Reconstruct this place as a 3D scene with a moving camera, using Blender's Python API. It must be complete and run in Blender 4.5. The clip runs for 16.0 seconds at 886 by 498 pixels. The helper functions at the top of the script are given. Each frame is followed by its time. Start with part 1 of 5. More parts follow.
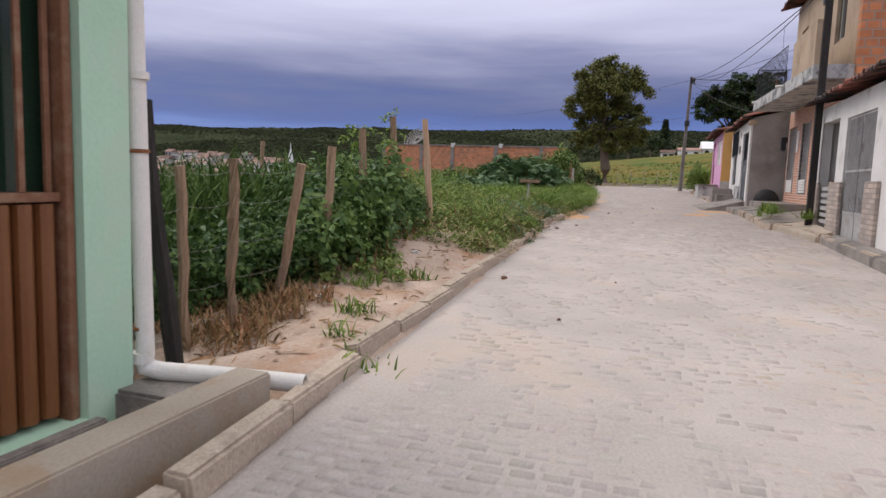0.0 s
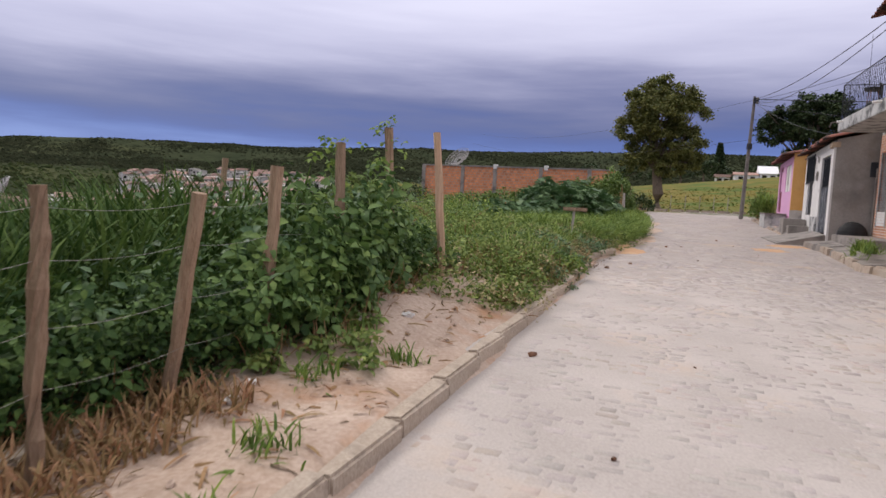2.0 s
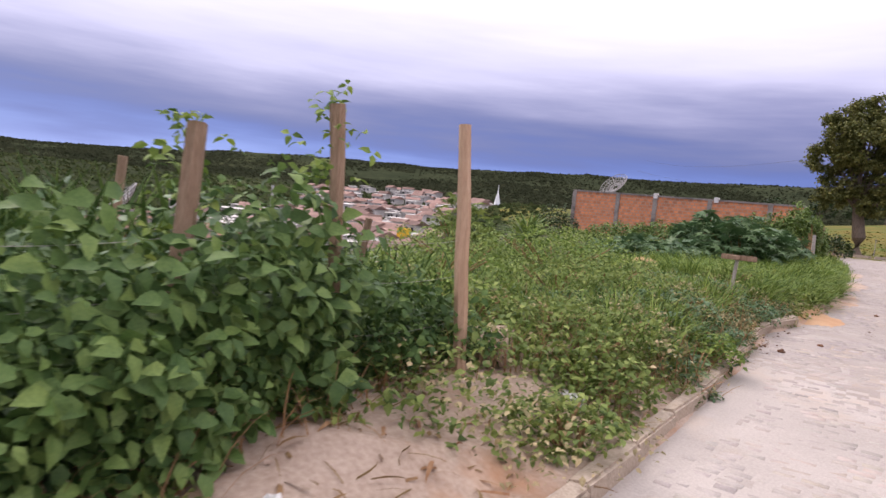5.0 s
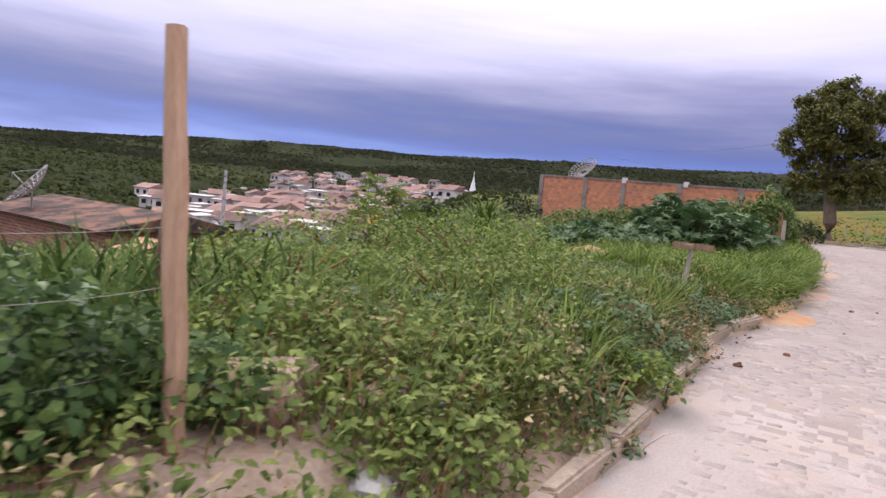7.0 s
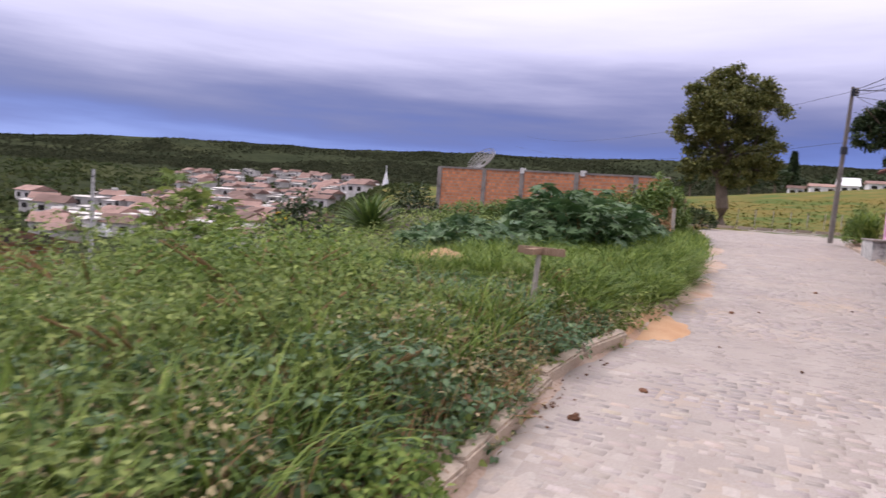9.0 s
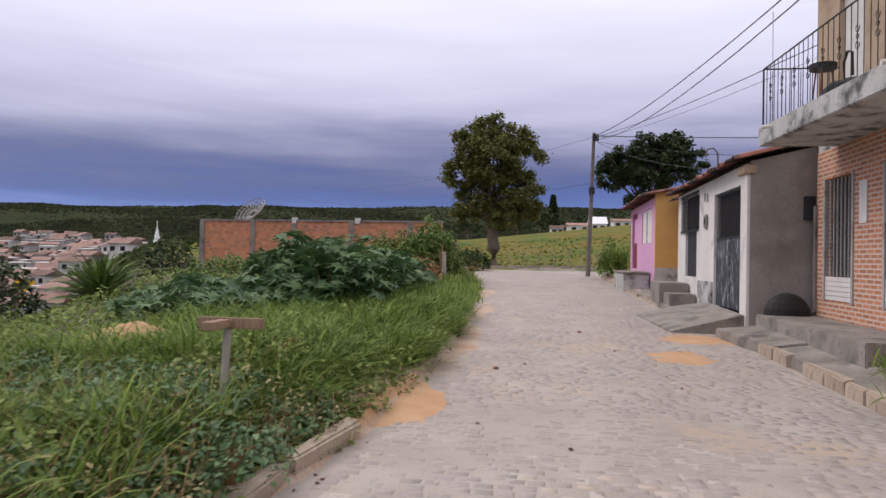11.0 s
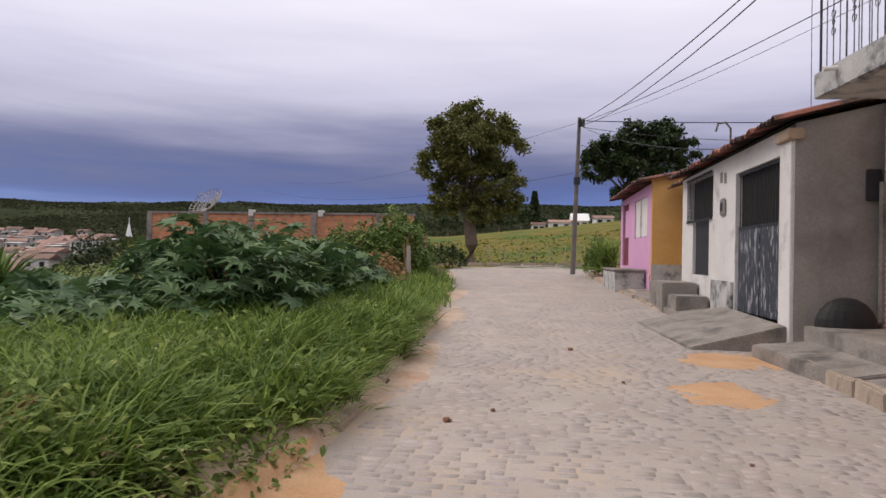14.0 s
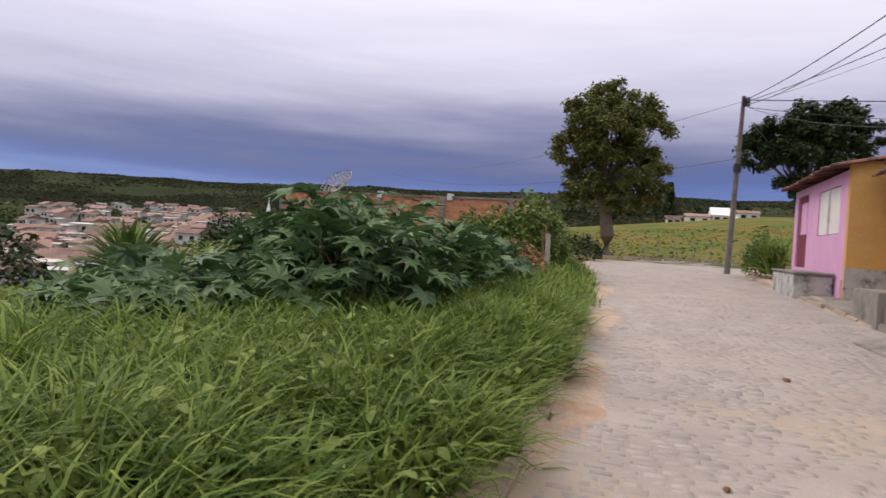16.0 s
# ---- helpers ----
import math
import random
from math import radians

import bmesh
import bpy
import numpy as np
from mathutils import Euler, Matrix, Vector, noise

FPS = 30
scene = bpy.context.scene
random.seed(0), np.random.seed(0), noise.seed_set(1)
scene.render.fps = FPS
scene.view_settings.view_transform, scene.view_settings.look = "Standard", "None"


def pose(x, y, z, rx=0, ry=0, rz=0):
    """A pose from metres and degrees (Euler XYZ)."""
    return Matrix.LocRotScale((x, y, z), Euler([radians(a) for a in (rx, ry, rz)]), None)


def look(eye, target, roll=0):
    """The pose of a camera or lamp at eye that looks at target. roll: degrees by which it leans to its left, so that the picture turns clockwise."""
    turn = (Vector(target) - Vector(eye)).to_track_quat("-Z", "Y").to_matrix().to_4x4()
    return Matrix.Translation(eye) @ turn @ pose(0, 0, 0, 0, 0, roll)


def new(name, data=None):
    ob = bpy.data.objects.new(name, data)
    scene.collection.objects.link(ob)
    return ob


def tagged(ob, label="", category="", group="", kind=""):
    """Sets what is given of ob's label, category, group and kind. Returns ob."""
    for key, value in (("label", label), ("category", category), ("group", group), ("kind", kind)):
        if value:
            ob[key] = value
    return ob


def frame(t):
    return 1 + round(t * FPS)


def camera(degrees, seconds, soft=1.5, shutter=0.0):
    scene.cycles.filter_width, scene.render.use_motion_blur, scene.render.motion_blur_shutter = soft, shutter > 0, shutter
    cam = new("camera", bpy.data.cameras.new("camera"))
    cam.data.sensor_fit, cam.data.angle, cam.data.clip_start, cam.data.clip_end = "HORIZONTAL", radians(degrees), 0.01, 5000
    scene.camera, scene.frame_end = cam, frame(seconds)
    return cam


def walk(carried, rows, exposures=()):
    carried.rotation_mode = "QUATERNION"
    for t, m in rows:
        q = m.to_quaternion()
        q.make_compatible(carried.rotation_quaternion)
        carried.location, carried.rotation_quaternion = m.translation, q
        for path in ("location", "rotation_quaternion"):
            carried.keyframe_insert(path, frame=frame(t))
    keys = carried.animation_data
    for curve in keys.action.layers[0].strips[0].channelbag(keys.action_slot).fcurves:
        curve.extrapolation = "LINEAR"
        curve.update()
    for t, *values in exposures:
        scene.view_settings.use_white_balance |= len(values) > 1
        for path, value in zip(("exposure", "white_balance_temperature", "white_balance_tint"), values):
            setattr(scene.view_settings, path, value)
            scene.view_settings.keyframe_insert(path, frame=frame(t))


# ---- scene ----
cam = camera(68.4, 16.0, shutter=0.4)
PATH = [
    (0, (0.953, -5.112, 1.029), (0.327, -3.225, 0.813), 2.0),
    (0.5, (0.824, -4.586, 1.051), (0.178, -2.705, 0.845), 2.1),
    (1, (0.705, -4.045, 1.053), (-0.012, -2.187, 0.864), 2.5),
    (1.5, (0.617, -3.425, 1.095), (-0.12, -1.574, 0.915), 2.7),
    (2, (0.552, -2.863, 1.155), (-0.208, -1.02, 0.996), 2.9),
    (2.5, (0.36, -2.396, 1.273), (-0.463, -0.579, 1.128), 3.7),
    (3, (0.242, -1.893, 1.303), (-0.781, -0.183, 1.136), 5.1),
    (3.5, (0.185, -1.287, 1.25), (-0.991, 0.321, 1.072), 5.6),
    (4.5, (0.128, -0.076, 1.309), (-1.062, 1.527, 1.189), 5.9),
    (7, (-0.103, 2.494, 1.336), (-1.232, 4.137, 1.18), 5.8),
    (7.5, (-0.119, 3.027, 1.371), (-1.226, 4.686, 1.219), 5.7),
    (8, (-0.141, 3.592, 1.388), (-1.224, 5.266, 1.235), 5.5),
    (8.5, (-0.044, 4.174, 1.427), (-1.08, 5.879, 1.278), 5.0),
    (9, (-0.005, 4.762, 1.513), (-0.921, 6.533, 1.358), 4.2),
    (9.5, (0.04, 5.328, 1.517), (-0.653, 7.202, 1.42), 2.7),
    (10, (0.032, 5.764, 1.534), (-0.412, 7.713, 1.501), 1.3),
    (12.5, (0.268, 8.443, 1.558), (-0.025, 10.42, 1.612), 1.0),
    (13, (0.262, 8.905, 1.557), (-0.034, 10.883, 1.606), 1.0),
    (13.5, (0.186, 9.393, 1.527), (-0.099, 11.372, 1.565), 1.2),
    (14, (0.112, 9.868, 1.495), (-0.158, 11.85, 1.515), 1.1),
    (14.5, (-0.044, 10.312, 1.491), (-0.34, 12.289, 1.495), 1.4),
    (15, (-0.241, 10.817, 1.495), (-0.646, 12.776, 1.499), 2.2),
    (15.5, (-0.425, 11.244, 1.447), (-0.945, 13.175, 1.424), 2.9),
    (16, (-0.638, 11.611, 1.461), (-1.271, 13.508, 1.43), 3.5),
]
walk(cam, [(t, look(eye, target, roll)) for t, eye, target, roll in PATH],
     [(0, .28, 6550, 12), (2.5, .34, 6600, 14), (4.5, .70, 6600, 19), (8.5, .66, 6480, 21), (10, .42, 6500, 17), (12.5, .12, 6800, 13), (16, .3, 6900, 13)])

# ---- light ----
SUN_EL, SUN_AZ = 50.0, 272.0
world = bpy.data.worlds.new("overcast_sky")
scene.world = world
world.use_nodes = True
wt = world.node_tree
wt.nodes.clear()


def wnode(kind, **values):
    n = wt.nodes.new(kind)
    for k, v in values.items():
        n.inputs[k].default_value = v
    return n


w_out = wnode("ShaderNodeOutputWorld")
w_bg = wnode("ShaderNodeBackground", Strength=1.0)
w_sky = wnode("ShaderNodeTexSky")
w_sky.sky_type, w_sky.sun_disc = "NISHITA", False
w_sky.sun_elevation, w_sky.sun_rotation = radians(SUN_EL), radians(SUN_AZ)
w_co = wnode("ShaderNodeTexCoord")
w_map = wt.nodes.new("ShaderNodeMapping")
w_map.inputs["Scale"].default_value = (1.5, 1.5, 13.0)
w_n = wnode("ShaderNodeTexNoise", Scale=1.9, Detail=6.0, Roughness=0.52)
w_sep = wnode("ShaderNodeSeparateXYZ")
w_mul = wt.nodes.new("ShaderNodeMath")
w_mul.operation = "MULTIPLY_ADD"
w_mul.inputs[1].default_value, w_mul.inputs[2].default_value = 0.11, -0.055
w_add = wt.nodes.new("ShaderNodeMath")
w_add.operation = "ADD"
w_ramp = wt.nodes.new("ShaderNodeValToRGB")
w_ramp.color_ramp.interpolation = "B_SPLINE"
stops = [(0.0, (.20, .30, .62)), (.050, (.11, .18, .46)), (.082, (.045, .08, .29)), (.115, (.065, .08, .21)), (.155, (.17, .175, .305)),
         (.20, (.39, .39, .53)), (.28, (.60, .60, .74)), (.40, (.76, .76, .87)), (1.0, (1.15, 1.12, 1.15))]
while len(w_ramp.color_ramp.elements) < len(stops):
    w_ramp.color_ramp.elements.new(0.5)
for e, (p, c) in zip(w_ramp.color_ramp.elements, stops):
    e.position, e.color = p, (*c, 1)
w_mix = wt.nodes.new("ShaderNodeMix")
w_mix.data_type, w_mix.blend_type = "RGBA", "ADD"
w_mix.inputs[0].default_value = 0.012
L = wt.links.new
L(w_co.outputs["Generated"], w_map.inputs["Vector"])
L(w_map.outputs[0], w_n.inputs["Vector"])
L(w_co.outputs["Generated"], w_sep.inputs[0])
L(w_n.outputs[0], w_mul.inputs[0])
L(w_sep.outputs["Z"], w_add.inputs[0])
L(w_mul.outputs[0], w_add.inputs[1])
L(w_add.outputs[0], w_ramp.inputs[0])
L(w_ramp.outputs[0], w_mix.inputs[6])
L(w_sky.outputs[0], w_mix.inputs[7])
L(w_mix.outputs[2], w_bg.inputs["Color"])
L(w_bg.outputs[0], w_out.inputs[0])

sun = new("sun", bpy.data.lights.new("sun", "SUN"))
sun.data.energy, sun.data.angle, sun.data.color = 1.1, radians(25), (1.0, .95, .88)
sa = radians(SUN_AZ)
sun.matrix_world = look((0, 0, 40), (-40 * math.sin(sa) / math.tan(radians(SUN_EL)), -40 * math.cos(sa) / math.tan(radians(SUN_EL)), 0))


# ---- materials ----
def mat(name, a, b, scale=4.0, rough=.85, bump=.3, fine=60.0, metal=0.0, spec=.3, stain=None, stain_scale=1.2, stain_at=(.5, .7), island=0.0, obj=0.0, trans=0.0, stretch=(1, 1, 1)):
    """Two colours mixed by a coarse and a fine noise, with relief, optional stains and variation piece by piece."""
    m = bpy.data.materials.new(name)
    m.use_nodes = True
    t = m.node_tree
    p = t.nodes["Principled BSDF"]
    co = t.nodes.new("ShaderNodeTexCoord")
    mp = t.nodes.new("ShaderNodeMapping")
    mp.inputs["Scale"].default_value = stretch
    t.links.new(co.outputs["Object"], mp.inputs[0])
    n1, n2 = t.nodes.new("ShaderNodeTexNoise"), t.nodes.new("ShaderNodeTexNoise")
    n1.inputs["Scale"].default_value, n1.inputs["Detail"].default_value = scale, 5
    n2.inputs["Scale"].default_value, n2.inputs["Detail"].default_value = fine, 3
    t.links.new(mp.outputs[0], n1.inputs[0]), t.links.new(mp.outputs[0], n2.inputs[0])
    avg = t.nodes.new("ShaderNodeMath")
    avg.operation = "MULTIPLY_ADD"
    avg.inputs[1].default_value = .45
    half = t.nodes.new("ShaderNodeMath")
    half.operation = "MULTIPLY"
    half.inputs[1].default_value = .55
    t.links.new(n1.outputs[0], half.inputs[0])
    t.links.new(n2.outputs[0], avg.inputs[0]), t.links.new(half.outputs[0], avg.inputs[2])
    ramp = t.nodes.new("ShaderNodeValToRGB")
    ramp.color_ramp.elements[0].position, ramp.color_ramp.elements[1].position = .36, .64
    ramp.color_ramp.elements[0].color, ramp.color_ramp.elements[1].color = (*a, 1), (*b, 1)
    t.links.new(avg.outputs[0], ramp.inputs[0])
    colour = ramp.outputs[0]
    if stain:
        n3 = t.nodes.new("ShaderNodeTexNoise")
        n3.inputs["Scale"].default_value, n3.inputs["Detail"].default_value, n3.inputs["Roughness"].default_value = stain_scale, 8, .65
        r3 = t.nodes.new("ShaderNodeValToRGB")
        r3.color_ramp.elements[0].position, r3.color_ramp.elements[1].position = stain_at
        mx = t.nodes.new("ShaderNodeMix")
        mx.data_type = "RGBA"
        mx.inputs[7].default_value = (*stain, 1)
        t.links.new(mp.outputs[0], n3.inputs[0]), t.links.new(n3.outputs[0], r3.inputs[0])
        t.links.new(r3.outputs[0], mx.inputs[0]), t.links.new(colour, mx.inputs[6])
        colour = mx.outputs[2]
    if island or obj:
        src = t.nodes.new("ShaderNodeNewGeometry").outputs["Random Per Island"] if island else t.nodes.new("ShaderNodeObjectInfo").outputs["Random"]
        mr = t.nodes.new("ShaderNodeMapRange")
        amount = island or obj
        mr.inputs[3].default_value, mr.inputs[4].default_value = 1 - amount, 1 + amount
        hs = t.nodes.new("ShaderNodeHueSaturation")
        t.links.new(src, mr.inputs[0]), t.links.new(mr.outputs[0], hs.inputs["Value"])
        if island:
            mh = t.nodes.new("ShaderNodeMapRange")
            mh.inputs[3].default_value, mh.inputs[4].default_value = .515, .475
            t.links.new(src, mh.inputs[0]), t.links.new(mh.outputs[0], hs.inputs["Hue"])
        t.links.new(colour, hs.inputs["Color"])
        colour = hs.outputs[0]
    t.links.new(colour, p.inputs["Base Color"])
    p.inputs["Roughness"].default_value, p.inputs["Metallic"].default_value = rough, metal
    p.inputs["Specular IOR Level"].default_value = spec
    if bump:
        bp = t.nodes.new("ShaderNodeBump")
        bp.inputs["Strength"].default_value, bp.inputs["Distance"].default_value = bump, .02
        t.links.new(avg.outputs[0], bp.inputs["Height"]), t.links.new(bp.outputs[0], p.inputs["Normal"])
    if trans:
        tr = t.nodes.new("ShaderNodeBsdfTranslucent")
        t.links.new(colour, tr.inputs[0])
        ms = t.nodes.new("ShaderNodeMixShader")
        ms.inputs[0].default_value = trans
        t.links.new(p.outputs[0], ms.inputs[1]), t.links.new(tr.outputs[0], ms.inputs[2])
        t.links.new(ms.outputs[0], t.nodes["Material Output"].inputs[0])
    return m


def brick_mat(name, a, b, mortar, width, height, gap=.012, along="y", grime=None):
    """Courses of brick on an upright wall that runs along x or y."""
    m = mat(name, a, b, scale=3, rough=.9, stain=grime, stain_scale=.8, stain_at=(.5, .75))
    t = m.node_tree
    p = t.nodes["Principled BSDF"]
    old = p.inputs["Base Color"].links[0].from_socket
    co = t.nodes.new("ShaderNodeTexCoord")
    sp, cb = t.nodes.new("ShaderNodeSeparateXYZ"), t.nodes.new("ShaderNodeCombineXYZ")
    bk = t.nodes.new("ShaderNodeTexBrick")
    bk.inputs["Scale"].default_value, bk.inputs["Mortar Size"].default_value = 1, gap
    bk.inputs["Brick Width"].default_value, bk.inputs["Row Height"].default_value = width, height
    bk.inputs["Color1"].default_value, bk.inputs["Color2"].default_value, bk.inputs["Mortar"].default_value = (.72, .72, .72, 1), (1.1, 1.05, 1, 1), (*mortar, 1)
    t.links.new(co.outputs["Object"], sp.inputs[0])
    if along == "xy":
        sm = t.nodes.new("ShaderNodeMath")
        t.links.new(sp.outputs["X"], sm.inputs[0]), t.links.new(sp.outputs["Y"], sm.inputs[1])
        t.links.new(sm.outputs[0], cb.inputs[0])
    else:
        t.links.new(sp.outputs["X" if along == "x" else "Y"], cb.inputs[0])
    t.links.new(sp.outputs["Z"], cb.inputs[1]), t.links.new(cb.outputs[0], bk.inputs["Vector"])
    mu = t.nodes.new("ShaderNodeMix")
    mu.data_type, mu.blend_type = "RGBA", "MULTIPLY"
    mu.inputs[0].default_value = 1
    t.links.new(old, mu.inputs[6]), t.links.new(bk.outputs["Color"], mu.inputs[7])
    fin = t.nodes.new("ShaderNodeMix")
    fin.data_type = "RGBA"
    fin.inputs[7].default_value = (*mortar, 1)
    t.links.new(bk.outputs["Fac"], fin.inputs[0]), t.links.new(mu.outputs[2], fin.inputs[6])
    t.links.new(fin.outputs[2], p.inputs["Base Color"])
    bp = t.nodes.new("ShaderNodeBump")
    bp.inputs["Strength"].default_value, bp.inputs["Distance"].default_value, bp.invert = .6, .01, True
    t.links.new(bk.outputs["Fac"], bp.inputs["Height"]), t.links.new(bp.outputs[0], p.inputs["Normal"])
    return m


M_sand = mat("sandy_soil", (.36, .255, .19), (.54, .42, .34), 1.6, bump=1.0, fine=30, stain=(.42, .225, .125), stain_scale=1.1, stain_at=(.53, .72))
M_land = mat("hill_scrub", (.030, .038, .022), (.050, .058, .032), .02, rough=1, bump=0, fine=.16, spec=0, stain=(.065, .072, .036), stain_scale=.010, stain_at=(.55, .66))
M_field = mat("pasture", (.085, .105, .022), (.225, .155, .045), .35, bump=.5, fine=6, stain=(.07, .115, .025), stain_scale=.16, stain_at=(.46, .62), spec=.05)
M_roadsand = mat("road_sand_fill", (.315, .27, .242), (.43, .38, .345), 1.1, bump=.4, fine=70, stain=(.46, .345, .25), stain_scale=.45, stain_at=(.54, .72))
M_wash = mat("cement_wash", (.37, .325, .295), (.50, .445, .41), .9, bump=.45, fine=60, stain=(.49, .375, .285), stain_scale=.5, stain_at=(.52, .74))
M_stone = mat("paving_stone", (.275, .243, .23), (.405, .36, .342), 5, bump=.4, fine=80, island=.10, stain=(.42, .36, .315), stain_scale=.8, stain_at=(.46, .66))
M_stonepale = mat("cement_washed_stone", (.35, .31, .285), (.485, .435, .40), 4, bump=.5, fine=60, island=.05, stain=(.48, .38, .29), stain_scale=.7, stain_at=(.5, .72))
M_stone1 = mat("paving_stone_single", (.275, .243, .23), (.405, .36, .342), 5, bump=.4, fine=80, obj=.10, stain=(.42, .36, .315), stain_scale=.8, stain_at=(.46, .66))
# soil coloured dark for the shade inside dense plants
M_shadesoil = mat("plant_shade_soil", (.035, .028, .016), (.09, .07, .04), 3, bump=.5, fine=30)
M_farwood = mat("far_woodland", (.036, .044, .025), (.056, .063, .036), .03, rough=1, bump=0, fine=.3, spec=0, island=.18, trans=.4)
M_valley = mat("valley_foliage", (.040, .060, .024), (.075, .09, .038), .05, rough=1, bump=0, fine=.5, spec=0, island=.2, trans=.3)
M_greywood = mat("silvered_wood", (.30, .27, .24), (.44, .40, .36), 6, bump=.6, fine=30, stretch=(6, 6, .6))
M_orange = mat("orange_sand", (.45, .25, .13), (.56, .36, .215), 2.5, bump=.5, fine=50)
M_kerb = mat("kerb_concrete", (.36, .285, .22), (.53, .44, .355), 4, bump=.6, fine=50, obj=.1, stain=(.20, .155, .12), stain_scale=3.5, stain_at=(.52, .72))
M_conc = mat("weathered_concrete", (.19, .17, .15), (.33, .295, .265), 2.5, bump=.5, fine=40, stain=(.10, .09, .085), stain_scale=1.6, stain_at=(.52, .7))
M_ledge = mat("trowelled_cement", (.33, .27, .21), (.44, .38, .31), 2, bump=.25, fine=60, stain=(.36, .22, .12), stain_scale=1.8, stain_at=(.52, .75))
M_mould = mat("mouldy_slab", (.40, .40, .39), (.56, .55, .53), 3, bump=.4, fine=30, stain=(.10, .10, .10), stain_scale=2.6, stain_at=(.48, .64))
M_green = mat("mint_plaster", (.40, .62, .46), (.46, .68, .52), 2, bump=.2, fine=40, stain=(.50, .63, .50), stain_scale=1.5)
M_brown = mat("brown_painted_steel", (.17, .062, .02), (.205, .08, .028), 3, rough=.45, bump=.05, spec=.5)
M_brown2 = mat("brown_frame_rusted", (.19, .085, .045), (.26, .13, .08), 8, rough=.6, bump=.2, stain=(.30, .20, .13), stain_scale=6)
M_darkgreen = mat("dark_green_glass", (.012, .03, .018), (.02, .045, .028), 2, rough=.15, bump=0, spec=.5)
M_pvc = mat("white_pvc", (.70, .67, .63), (.80, .77, .73), 3, rough=.45, bump=.05, stain=(.55, .42, .33), stain_scale=3, stain_at=(.6, .8))
M_rust = mat("rusted_iron", (.16, .06, .03), (.28, .12, .06), 20, rough=.9, bump=.4)
M_wood = mat("weathered_stake_wood", (.22, .14, .09), (.36, .25, .17), 6, bump=.8, fine=30, stretch=(6, 6, .6), obj=.2)
M_woodpale = mat("pale_stake_wood", (.40, .25, .16), (.54, .37, .25), 5, bump=.5, fine=30, stretch=(6, 6, .6))
M_woodblack = mat("tarred_post_wood", (.022, .02, .019), (.05, .043, .04), 6, bump=.8, fine=30, stretch=(6, 6, .6))
M_bark = mat("bark", (.10, .075, .055), (.20, .16, .12), 5, bump=.9, fine=25, stretch=(4, 4, .8))
M_pole = mat("pole_concrete", (.11, .095, .085), (.19, .17, .155), 3, bump=.3)
M_wire = mat("black_cable", (.02, .02, .022), (.03, .03, .03), 3, rough=.5, bump=0)
M_barb = mat("galvanised_wire", (.25, .24, .22), (.36, .34, .32), 9, rough=.5, bump=0, metal=.6)
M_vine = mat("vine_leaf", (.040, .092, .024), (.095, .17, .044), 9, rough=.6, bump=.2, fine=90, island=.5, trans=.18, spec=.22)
M_weed = mat("weed_leaf", (.11, .18, .042), (.245, .31, .095), 9, rough=.65, bump=.2, fine=90, island=.42, trans=.3, spec=.2)
M_withered = mat("withered_weed_leaf", (.28, .24, .12), (.46, .40, .22), 7, rough=.7, bump=.2, fine=70, island=.4, trans=.25, spec=.15)
M_grass = mat("grass_blade", (.095, .175, .030), (.215, .30, .075), 4, rough=.6, bump=0, fine=30, island=.45, trans=.3, spec=.2)
M_cane = mat("tall_grass_blade", (.042, .088, .020), (.10, .165, .044), 4, rough=.7, bump=0, fine=30, island=.45, trans=.2, spec=.12)
M_castor = mat("castor_leaf", (.06, .135, .05), (.12, .205, .085), 6, rough=.5, bump=.2, fine=60, island=.3, trans=.2, spec=.45)
M_hedge = mat("hedge_leaf", (.075, .135, .03), (.155, .235, .06), 6, rough=.6, bump=0, fine=60, island=.42, trans=.2)
M_treeleaf = mat("tree_leaf", (.085, .105, .028), (.20, .205, .062), 1.2, rough=.6, bump=0, fine=12, island=.4, trans=.25)
M_treedark = mat("dark_tree_leaf", (.022, .045, .016), (.05, .08, .028), 1.2, rough=.6, bump=0, fine=12, island=.4, trans=.15)
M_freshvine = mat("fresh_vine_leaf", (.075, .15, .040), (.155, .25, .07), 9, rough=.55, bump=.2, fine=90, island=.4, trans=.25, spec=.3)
M_dry = mat("dry_stalk", (.22, .13, .06), (.38, .25, .12), 6, bump=0, fine=30, island=.35, trans=.15)
M_litter = mat("dead_leaf", (.10, .045, .025), (.20, .10, .06), 8, bump=0, fine=30, obj=.3)
M_white = mat("limewashed_wall", (.62, .60, .57), (.74, .72, .69), 2, bump=.25, fine=30, stain=(.30, .28, .26), stain_scale=1.3, stain_at=(.58, .8))
M_grey = mat("bare_render", (.27, .245, .22), (.36, .33, .30), 1.5, bump=.3, fine=30, stain=(.19, .17, .155), stain_scale=.9, stain_at=(.5, .75))
M_pink = mat("pink_paint", (.62, .33, .52), (.68, .38, .58), 1.5, bump=.15, fine=30, stain=(.72, .50, .62), stain_scale=2, stain_at=(.6, .85))
M_yellow = mat("ochre_paint", (.62, .35, .11), (.70, .42, .16), 1.5, bump=.15, fine=30, stain=(.45, .28, .14), stain_scale=1.2, stain_at=(.58, .85))
M_beige = mat("beige_upper_render", (.42, .31, .21), (.52, .40, .29), 1.5, bump=.2, fine=30, stain=(.30, .22, .15), stain_scale=1.2)
M_black = mat("black_painted_iron", (.018, .02, .024), (.035, .038, .045), 4, rough=.5, bump=.1)
M_gate = mat("blistered_gate_paint", (.03, .036, .046), (.055, .062, .075), 5, rough=.55, bump=.3, stain=(.36, .37, .39), stain_scale=6, stain_at=(.54, .62), stretch=(1, 2.2, .6))
